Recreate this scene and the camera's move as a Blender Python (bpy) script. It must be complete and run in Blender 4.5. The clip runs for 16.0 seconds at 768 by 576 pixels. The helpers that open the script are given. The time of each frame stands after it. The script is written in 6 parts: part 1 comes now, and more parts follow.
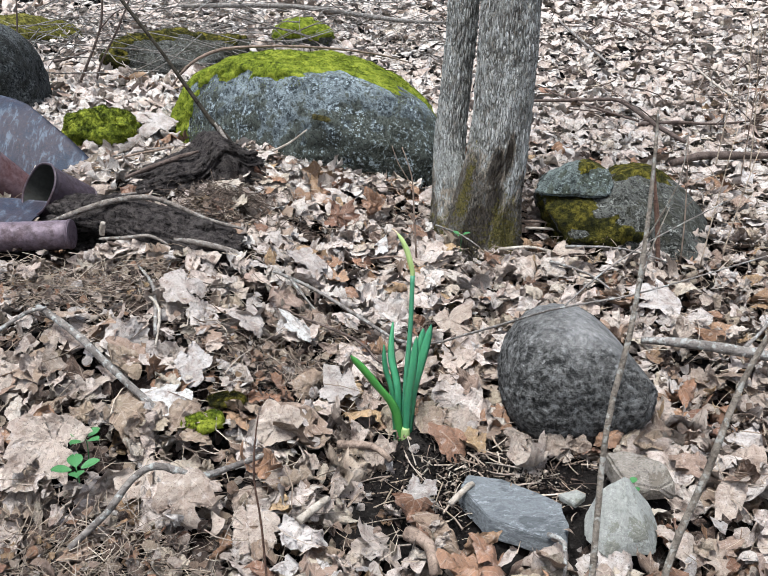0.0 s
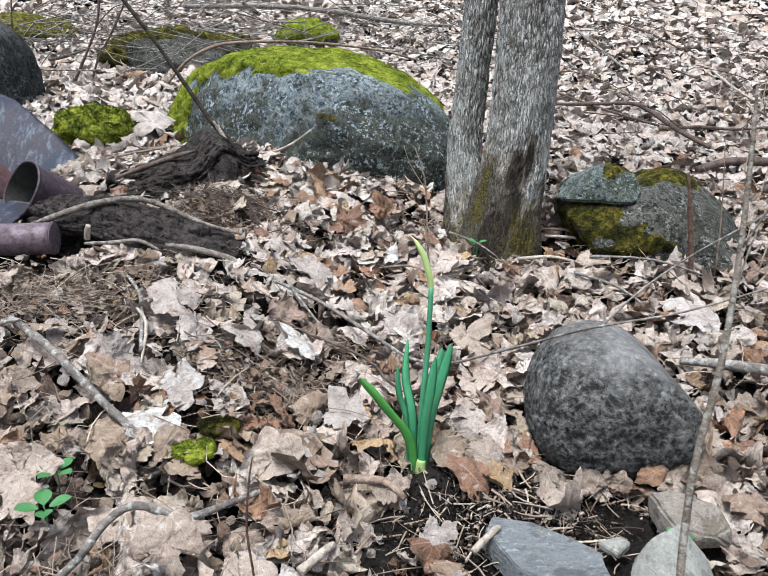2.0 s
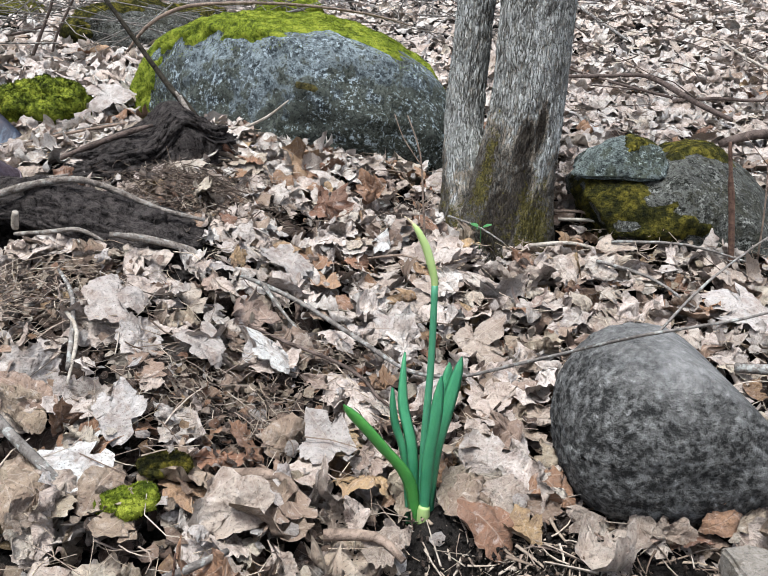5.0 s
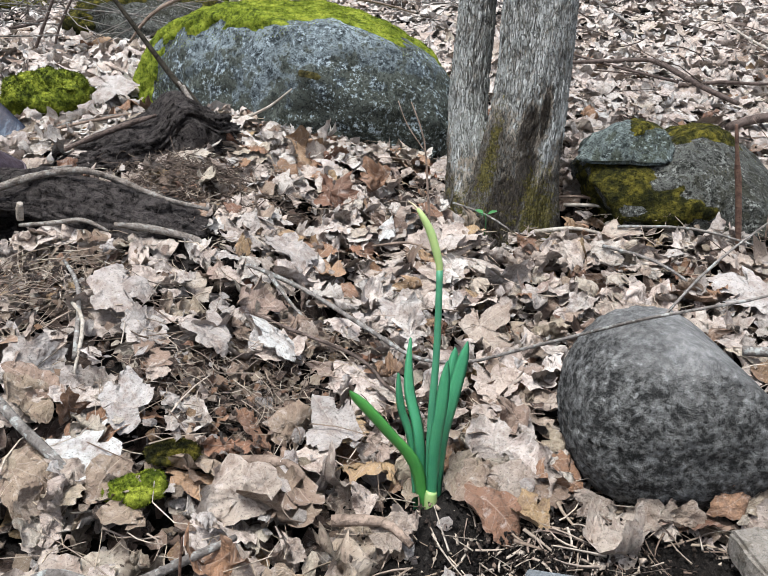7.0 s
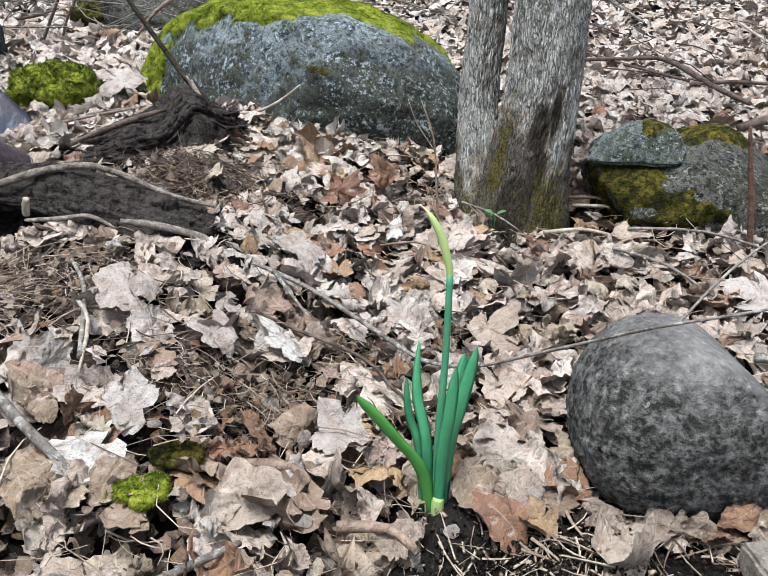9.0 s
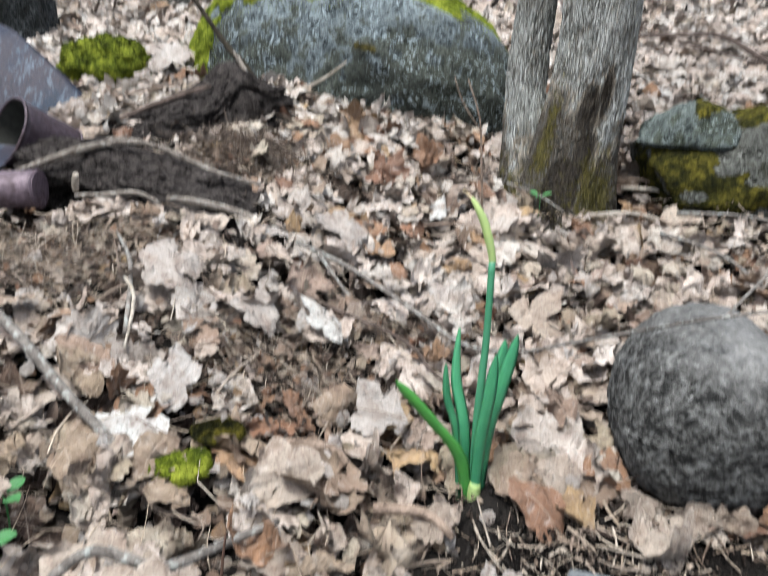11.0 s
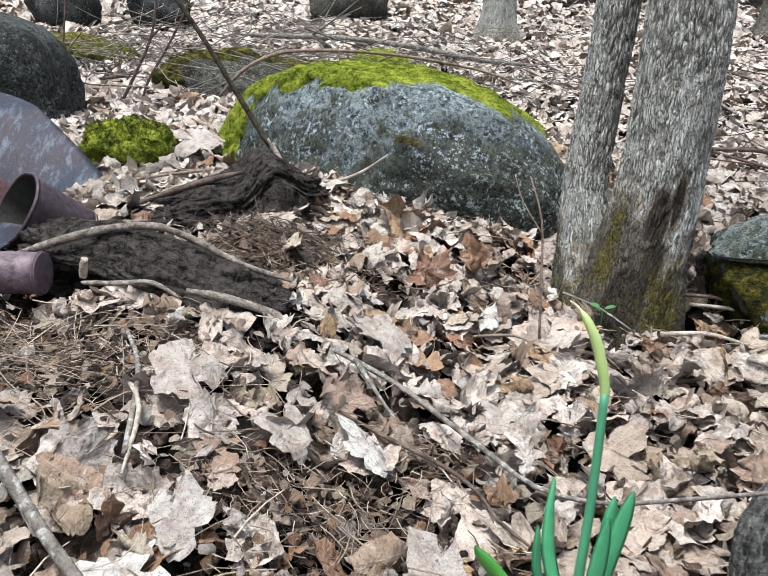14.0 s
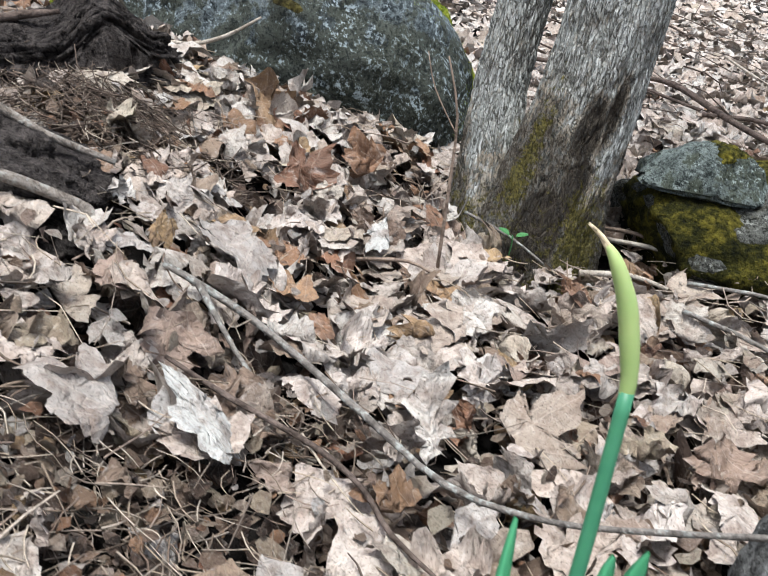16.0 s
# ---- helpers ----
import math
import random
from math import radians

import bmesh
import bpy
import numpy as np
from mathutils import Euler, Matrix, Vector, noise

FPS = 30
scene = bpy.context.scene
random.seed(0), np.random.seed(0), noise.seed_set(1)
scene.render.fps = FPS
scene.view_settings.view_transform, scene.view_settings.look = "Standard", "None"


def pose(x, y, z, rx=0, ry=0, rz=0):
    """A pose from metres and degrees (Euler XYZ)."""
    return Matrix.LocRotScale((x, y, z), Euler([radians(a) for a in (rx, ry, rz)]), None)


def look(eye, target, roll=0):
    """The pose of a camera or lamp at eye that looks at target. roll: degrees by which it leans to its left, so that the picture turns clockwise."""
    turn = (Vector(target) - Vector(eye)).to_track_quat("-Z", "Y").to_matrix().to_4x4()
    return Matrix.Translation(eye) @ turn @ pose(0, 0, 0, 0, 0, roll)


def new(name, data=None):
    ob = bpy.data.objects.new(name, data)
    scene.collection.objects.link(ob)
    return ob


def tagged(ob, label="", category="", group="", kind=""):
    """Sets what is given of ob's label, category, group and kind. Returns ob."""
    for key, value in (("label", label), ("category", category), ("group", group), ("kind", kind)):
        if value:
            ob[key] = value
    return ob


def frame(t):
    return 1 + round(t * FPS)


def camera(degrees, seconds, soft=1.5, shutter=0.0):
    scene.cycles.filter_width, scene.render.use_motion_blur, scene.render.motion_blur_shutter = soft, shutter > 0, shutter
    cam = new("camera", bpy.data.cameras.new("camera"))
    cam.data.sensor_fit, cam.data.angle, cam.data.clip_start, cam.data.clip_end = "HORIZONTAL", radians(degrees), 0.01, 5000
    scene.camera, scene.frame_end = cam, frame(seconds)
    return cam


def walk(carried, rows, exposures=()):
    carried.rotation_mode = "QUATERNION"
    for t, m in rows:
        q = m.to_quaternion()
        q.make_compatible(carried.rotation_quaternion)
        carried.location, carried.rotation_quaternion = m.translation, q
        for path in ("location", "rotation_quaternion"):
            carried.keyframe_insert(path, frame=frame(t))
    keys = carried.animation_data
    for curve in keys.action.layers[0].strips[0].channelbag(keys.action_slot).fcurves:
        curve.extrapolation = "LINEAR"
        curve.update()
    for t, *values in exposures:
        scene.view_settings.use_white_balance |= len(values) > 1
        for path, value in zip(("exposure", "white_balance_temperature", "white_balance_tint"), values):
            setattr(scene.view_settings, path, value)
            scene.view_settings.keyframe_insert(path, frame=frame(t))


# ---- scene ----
cam = camera(51.7, 16.0, 1.0, 0.26)
PATH = [
    (0, (-0.029, -1.076, 0.631), (-0.029, 0.806, -0.045), -0.2),
    (0.5, (-0.036, -1.078, 0.632), (-0.042, 0.807, -0.034), -0.1),
    (1, (-0.033, -1.075, 0.628), (-0.051, 0.810, -0.039), -0.5),
    (1.5, (-0.040, -1.018, 0.620), (-0.064, 0.864, -0.058), -0.8),
    (2, (-0.046, -0.943, 0.591), (-0.050, 0.946, -0.066), 0.3),
    (2.5, (-0.052, -0.859, 0.574), (-0.043, 1.036, -0.064), 0.2),
    (3, (-0.057, -0.783, 0.570), (-0.039, 1.112, -0.072), -0.1),
    (3.5, (-0.049, -0.744, 0.561), (0.001, 1.150, -0.080), -0.3),
    (4, (-0.045, -0.713, 0.526), (-0.020, 1.171, -0.147), 0.3),
    (6.5, (-0.046, -0.711, 0.519), (-0.032, 1.164, -0.175), -1.0),
    (7, (-0.044, -0.711, 0.516), (-0.040, 1.159, -0.192), -1.0),
    (7.5, (-0.050, -0.710, 0.513), (-0.054, 1.153, -0.214), -1.1),
    (8, (-0.051, -0.710, 0.515), (-0.052, 1.157, -0.204), -0.6),
    (10.5, (-0.043, -0.673, 0.528), (-0.081, 1.189, -0.203), 0.2),
    (10.8, (-0.043, -0.673, 0.528), (-0.140, 1.220, -0.112), 0.2),
    (11, (-0.047, -0.692, 0.531), (-0.162, 1.145, -0.251), -0.4),
    (11.1, (-0.047, -0.692, 0.531), (-0.166, 1.107, -0.336), -0.4),
    (11.5, (-0.061, -0.692, 0.543), (-0.115, 1.173, -0.178), 0.3),
    (11.8, (-0.067, -0.671, 0.528), (-0.120, 1.167, -0.259), 0.9),
    (12, (-0.063, -0.675, 0.525), (-0.117, 1.207, -0.149), -0.3),
    (12.5, (-0.073, -0.678, 0.524), (-0.147, 1.238, -0.041), 5.2),
    (12.7, (-0.076, -0.664, 0.515), (-0.141, 1.223, -0.144), 3.0),
    (13, (-0.083, -0.677, 0.541), (-0.171, 1.242, -0.018), 2.8),
    (13.5, (-0.088, -0.618, 0.528), (-0.151, 1.299, -0.039), 1.4),
    (14, (-0.115, -0.533, 0.484), (-0.256, 1.387, -0.056), 2.3),
    (14.5, (-0.136, -0.413, 0.465), (-0.102, 1.501, -0.112), 3.4),
    (15, (-0.127, -0.337, 0.457), (0.006, 1.571, -0.128), 3.7),
    (15.5, (-0.156, -0.274, 0.419), (0.008, 1.608, -0.238), 5.2),
    (15.7, (-0.157, -0.255, 0.412), (0.082, 1.611, -0.265), 9.3),
    (16, (-0.137, -0.260, 0.397), (0.104, 1.594, -0.314), 10.5),
]
walk(cam, [(t, look(eye, target, roll)) for t, eye, target, roll in PATH], [(0.0, 1.22, 6260, 10), (8.0, 1.18, 6370, 10), (13.0, 1.26, 6480, 8), (15.0, 1.26, 6500, 8), (16.0, 1.14, 6380, 9)])

# ---- light: a bright overcast spring sky, leafless wood ----
world = bpy.data.worlds.new("overcast_sky")
scene.world = world
world.use_nodes = True
wn, wl = world.node_tree.nodes, world.node_tree.links
wn.clear()
sky = wn.new("ShaderNodeTexSky")
sky.sky_type, sky.sun_disc = "NISHITA", False
sky.sun_elevation, sky.sun_rotation = radians(75), radians(214)
sky.air_density, sky.dust_density, sky.ozone_density = 1.0, 4.0, 1.0
grey = wn.new("ShaderNodeHueSaturation")
grey.inputs["Saturation"].default_value = 0.65
back = wn.new("ShaderNodeBackground")
back.inputs["Strength"].default_value = 0.135
wout = wn.new("ShaderNodeOutputWorld")
wl.new(sky.outputs[0], grey.inputs["Color"])
wl.new(grey.outputs[0], back.inputs["Color"])
wl.new(back.outputs[0], wout.inputs["Surface"])
sun_data = bpy.data.lights.new("sun", "SUN")
sun_data.energy, sun_data.angle, sun_data.color = 2.2, radians(15), (0.945, 0.985, 1.0)
sun = new("sun", sun_data)
sun.matrix_world = look((-0.8, -0.6, 5.0), (0, 0.6, 0))


# ---- the lie of the land ----
def ease(v):
    v = np.clip(v, 0.0, 1.0)
    return v * v * (3 - 2 * v)


def bump_at(x, y, cx, cy, r, h):
    return h * np.exp(-((x - cx) ** 2 + (y - cy) ** 2) / (r * r))


def land(x, y):
    """Height of the litter-covered ground; the bulb stands at the origin."""
    x, y = np.asarray(x, float), np.asarray(y, float)
    z = 0.005 + 0.105 * np.clip(y, -3, 60)
    up = np.clip(y - 2.5, 0, 6)
    z = z + 0.012 * up ** 2 + 0.145 * np.clip(y - 8.5, 0, 12)
    z = z + 0.10 * ease(-(x + 0.03) / 0.42) * ease((y + 0.25) / 0.5) * (1 - 0.3 * ease((y - 1.2) / 2))
    z = z + 0.05 * ease((-x - 0.9) / 2.5) + 0.06 * ease((x - 1.5) / 4)
    z = z + bump_at(x, y, -0.10, 1.02, 0.17, 0.06) + bump_at(x, y, -0.42, 0.95, 0.25, 0.03)
    z = z + bump_at(x, y, 0.02, -0.12, 0.10, -0.012) + bump_at(x, y, 0.01, -0.025, 0.05, 0.016) + bump_at(x, y, 0.22, 0.79, 0.10, -0.024)
    z = z + 0.007 * np.sin(9.1 * x + 1.3) * np.sin(8.3 * y + 0.4) + 0.005 * np.sin(21 * x + 13 * y) + 0.02 * np.sin(1.7 * x + 0.5) * np.sin(1.3 * y + 2.0) * ease((y - 1.5) / 2)
    return z


def tilt_at(x, y):
    """The ground's slope along x and y."""
    e = 0.02
    return (land(x + e, y) - land(x - e, y)) / (2 * e), (land(x, y + e) - land(x, y - e)) / (2 * e)

# ---- materials ----
def material(name, rough=0.8):
    m = bpy.data.materials.new(name)
    m.use_nodes = True
    b = m.node_tree.nodes["Principled BSDF"]
    b.inputs["Roughness"].default_value = rough
    b.inputs["Specular IOR Level"].default_value = 0.08
    return m, m.node_tree.nodes, m.node_tree.links, b


def plug(n, l, socket, value):
    if isinstance(value, bpy.types.NodeSocket):
        l.new(value, socket)
    else:
        socket.default_value = value


def coords(n, l, scale=(1, 1, 1), kind="Object"):
    c = n.new("ShaderNodeTexCoord")
    mp = n.new("ShaderNodeMapping")
    mp.inputs["Scale"].default_value = scale
    l.new(c.outputs[kind], mp.inputs["Vector"])
    return mp.outputs[0]


def noisy(n, l, vec, scale, detail=4.0, rough=0.6, warp=0.0):
    t = n.new("ShaderNodeTexNoise")
    t.inputs["Scale"].default_value, t.inputs["Detail"].default_value = scale, detail
    t.inputs["Roughness"].default_value, t.inputs["Distortion"].default_value = rough, warp
    l.new(vec, t.inputs["Vector"])
    return t.outputs["Fac"]


def cells(n, l, vec, scale, feature="F1"):
    t = n.new("ShaderNodeTexVoronoi")
    t.feature = feature
    t.inputs["Scale"].default_value = scale
    l.new(vec, t.inputs["Vector"])
    return t.outputs["Distance"]


def ramp(n, l, fac, stops, hard=False):
    r = n.new("ShaderNodeValToRGB")
    r.color_ramp.interpolation = "CONSTANT" if hard else "LINEAR"
    while len(r.color_ramp.elements) < len(stops):
        r.color_ramp.elements.new(0.5)
    for e, (p, c) in zip(r.color_ramp.elements, stops):
        e.position = p
        e.color = (*c, 1) if isinstance(c, tuple) else (c, c, c, 1)
    plug(n, l, r.inputs["Fac"], fac)
    return r.outputs["Color"]


def mixed(n, l, fac, a, b, how="MIX"):
    m = n.new("ShaderNodeMix")
    m.data_type, m.blend_type = "RGBA", how
    plug(n, l, m.inputs["Factor"], fac)
    for key, v in (("A", a), ("B", b)):
        s = [i for i in m.inputs if i.name == key and i.type == "RGBA"][0]
        plug(n, l, s, (*v, 1) if isinstance(v, tuple) and len(v) == 3 else v)
    return [o for o in m.outputs if o.type == "RGBA"][0]


def calc(n, l, how, a, b=0.0, c=None):
    m = n.new("ShaderNodeMath")
    m.operation = how
    plug(n, l, m.inputs[0], a)
    plug(n, l, m.inputs[1], b)
    if c is not None:
        plug(n, l, m.inputs[2], c)
    return m.outputs[0]


def relief(n, l, b, height, depth, strength=1.0):
    t = n.new("ShaderNodeBump")
    t.inputs["Strength"].default_value, t.inputs["Distance"].default_value = strength, depth
    l.new(height, t.inputs["Height"])
    l.new(t.outputs[0], b.inputs["Normal"])


def dead_leaf_material(name, stops):
    m, n, l, b = material(name, 0.62)
    info, geo = n.new("ShaderNodeObjectInfo"), n.new("ShaderNodeNewGeometry")
    pick = calc(n, l, "FRACT", calc(n, l, "ADD", info.outputs["Random"], geo.outputs["Random Per Island"]))
    b.inputs["Specular IOR Level"].default_value = 0.10
    hue = ramp(n, l, pick, stops)
    uv = n.new("ShaderNodeUVMap")
    sep = n.new("ShaderNodeSeparateXYZ")
    l.new(uv.outputs[0], sep.inputs[0])
    x, y = sep.outputs[0], sep.outputs[1]
    shift = n.new("ShaderNodeVectorMath")
    shift.operation = "ADD"
    l.new(uv.outputs[0], shift.inputs[0])
    spread = n.new("ShaderNodeCombineXYZ")
    l.new(calc(n, l, "MULTIPLY", pick, 37.0), spread.inputs[0])
    l.new(calc(n, l, "MULTIPLY", pick, 91.0), spread.inputs[1])
    l.new(spread.outputs[0], shift.inputs[1])
    v = shift.outputs[0]
    # ribs fan out from the stalk, fine side veins leave them at a slant
    up = calc(n, l, "ADD", y, 0.02)
    r = calc(n, l, "SQRT", calc(n, l, "ADD", calc(n, l, "MULTIPLY", x, x), calc(n, l, "MULTIPLY", up, up)))
    fan = calc(n, l, "PINGPONG", calc(n, l, "DIVIDE", calc(n, l, "ARCTAN2", x, up), 0.68), 0.5)
    side = calc(n, l, "PINGPONG", calc(n, l, "SUBTRACT", calc(n, l, "MULTIPLY", r, 9.0), calc(n, l, "MULTIPLY", fan, 3.0)), 0.5)
    rib = calc(n, l, "MINIMUM", calc(n, l, "MULTIPLY", calc(n, l, "MULTIPLY", fan, r), 26.0), calc(n, l, "ADD", calc(n, l, "MULTIPLY", side, 6.0), 0.12))
    rib = ramp(n, l, rib, [(0.0, 1.0), (0.40, 0.0)])
    blot, mid, fine, fleck = noisy(n, l, v, 2.6, 5, 0.65), noisy(n, l, v, 7.5, 5, 0.7, 0.4), noisy(n, l, v, 24.0, 3, 0.65), noisy(n, l, v, 48.0, 2, 0.5)
    col = mixed(n, l, ramp(n, l, blot, [(0.47, 0.0), (0.64, 0.60)]), hue, (0.165, 0.112, 0.086))
    col = mixed(n, l, ramp(n, l, blot, [(0.22, 0.45), (0.42, 0.0)]), col, (0.56, 0.51, 0.455))
    col = mixed(n, l, ramp(n, l, mid, [(0.52, 0.0), (0.66, 0.55)]), col, (0.12, 0.082, 0.062))
    col = mixed(n, l, ramp(n, l, mid, [(0.30, 0.35), (0.44, 0.0)]), col, (0.60, 0.57, 0.53))
    col = mixed(n, l, ramp(n, l, fine, [(0.56, 0.0), (0.68, 0.50)]), col, (0.085, 0.06, 0.046))
    col = mixed(n, l, ramp(n, l, fleck, [(0.64, 0.0), (0.70, 0.7)]), col, (0.04, 0.03, 0.024))
    col = mixed(n, l, calc(n, l, "MULTIPLY", rib, 0.30), col, (0.47, 0.40, 0.33))
    l.new(col, b.inputs["Base Color"])
    l.new(ramp(n, l, blot, [(0.3, 0.48), (0.7, 0.75)]), b.inputs["Roughness"])
    relief(n, l, b, calc(n, l, "ADD", calc(n, l, "ADD", calc(n, l, "MULTIPLY", rib, 0.13), calc(n, l, "MULTIPLY", fine, 0.6)), calc(n, l, "MULTIPLY", mid, 2.2)), 0.0028, 1.0)
    return m


LEAF = dead_leaf_material("dead_leaf", [
    (0.0, (0.44, 0.395, 0.35)), (0.14, (0.385, 0.335, 0.26)), (0.26, (0.33, 0.275, 0.225)), (0.38, (0.44, 0.405, 0.37)), (0.50, (0.30, 0.24, 0.19)),
    (0.62, (0.41, 0.375, 0.34)), (0.73, (0.235, 0.175, 0.125)), (0.82, (0.45, 0.425, 0.40)), (0.92, (0.37, 0.315, 0.265)), (1.0, (0.30, 0.225, 0.17))])
# old brown leaves, toned near black: shade of the litter gaps is in the colour
OLD_SHADE_LEAF = dead_leaf_material("old_leaf_gap_shade", [
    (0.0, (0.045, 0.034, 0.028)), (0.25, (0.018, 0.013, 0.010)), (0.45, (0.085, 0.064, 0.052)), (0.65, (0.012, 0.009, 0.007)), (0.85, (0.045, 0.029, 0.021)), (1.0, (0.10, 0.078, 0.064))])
PALE_LEAF = dead_leaf_material("bleached_leaf", [(0.0, (0.33, 0.305, 0.28)), (0.5, (0.30, 0.268, 0.24)), (1.0, (0.35, 0.332, 0.31))])
# paler leaf tone: grazing sky sheen on the far litter, put into the colour
PALE_SHEEN_LEAF = dead_leaf_material("pale_sheen_leaf", [(0.0, (0.50, 0.465, 0.42)), (0.5, (0.44, 0.395, 0.345)), (1.0, (0.55, 0.525, 0.485))])
CHALK_LEAF = dead_leaf_material("chalky_bleached_leaf", [(0.0, (0.47, 0.465, 0.44)), (0.5, (0.42, 0.41, 0.38)), (1.0, (0.50, 0.50, 0.485))])
WARM_LEAF = dead_leaf_material("pinkish_tan_leaf", [(0.0, (0.46, 0.395, 0.345)), (0.3, (0.38, 0.315, 0.265)), (0.55, (0.50, 0.445, 0.40)), (0.8, (0.42, 0.345, 0.285)), (1.0, (0.48, 0.42, 0.375))])
TAN_LEAF = dead_leaf_material("tan_leaf", [(0.0, (0.34, 0.285, 0.24)), (0.5, (0.28, 0.23, 0.185)), (1.0, (0.37, 0.32, 0.27))])
BROWN_LEAF = dead_leaf_material("brown_leaf", [(0.0, (0.27, 0.21, 0.15)), (0.25, (0.17, 0.118, 0.088)), (0.5, (0.30, 0.25, 0.18)), (0.75, (0.27, 0.205, 0.17)), (1.0, (0.22, 0.145, 0.095))])
RUST_LEAF = dead_leaf_material("russet_leaf", [(0.0, (0.26, 0.150, 0.085)), (0.35, (0.15, 0.078, 0.052)), (0.6, (0.36, 0.255, 0.135)), (0.8, (0.20, 0.095, 0.060)), (1.0, (0.32, 0.205, 0.12))])


def mixed_twig_material():
    m, n, l, b = material("fallen_twigs", 0.85)
    geo = n.new("ShaderNodeNewGeometry")
    col = ramp(n, l, geo.outputs["Random Per Island"], [(0.0, (0.30, 0.24, 0.18)), (0.3, (0.12, 0.085, 0.065)), (0.5, (0.45, 0.38, 0.30)), (0.7, (0.20, 0.15, 0.12)), (0.85, (0.44, 0.38, 0.31)), (1.0, (0.075, 0.055, 0.045))])
    q = noisy(n, l, coords(n, l), 220, 3, 0.6)
    l.new(mixed(n, l, ramp(n, l, q, [(0.45, 0.0), (0.7, 0.6)]), col, (0.06, 0.045, 0.035)), b.inputs["Base Color"])
    relief(n, l, b, q, 0.001, 0.8)
    return m


LITTER_TWIG = mixed_twig_material()


def soil_material():
    m, n, l, b = material("forest_soil", 0.95)
    b.inputs["Specular IOR Level"].default_value = 0.08
    v = coords(n, l)
    a, c = noisy(n, l, v, 9, 6, 0.7), noisy(n, l, v, 90, 4, 0.7)
    col = ramp(n, l, a, [(0.3, (0.007, 0.006, 0.0055)), (0.55, (0.015, 0.013, 0.0115)), (0.75, (0.032, 0.028, 0.025))])
    col = mixed(n, l, ramp(n, l, c, [(0.58, 0.0), (0.76, 0.5)]), col, (0.11, 0.10, 0.09))
    # away from the built litter the leaves are only a pattern in the ground
    sep = n.new("ShaderNodeSeparateXYZ")
    l.new(v, sep.inputs[0])
    away = calc(n, l, "MAXIMUM", calc(n, l, "SUBTRACT", calc(n, l, "ABSOLUTE", sep.outputs[0]), 5.0), calc(n, l, "MAXIMUM", calc(n, l, "SUBTRACT", -3.6, sep.outputs[1]), calc(n, l, "SUBTRACT", sep.outputs[1], 15.0)))
    t = n.new("ShaderNodeTexVoronoi")
    t.inputs["Scale"].default_value = 13
    l.new(v, t.inputs["Vector"])
    tone = n.new("ShaderNodeSeparateColor")
    l.new(t.outputs["Color"], tone.inputs[0])
    strewn = ramp(n, l, tone.outputs[0], [(0.0, (0.05, 0.038, 0.03)), (0.3, (0.20, 0.165, 0.135)), (0.6, (0.34, 0.30, 0.265)), (0.8, (0.12, 0.09, 0.07)), (1.0, (0.25, 0.21, 0.18))])
    strewn = mixed(n, l, ramp(n, l, c, [(0.48, 0.0), (0.62, 0.6)]), strewn, (0.06, 0.045, 0.035))
    col = mixed(n, l, ramp(n, l, away, [(0.0, 0.0), (0.6, 1.0)]), col, strewn)
    l.new(col, b.inputs["Base Color"])
    relief(n, l, b, calc(n, l, "ADD", a, c), 0.02, 1.0)
    return m


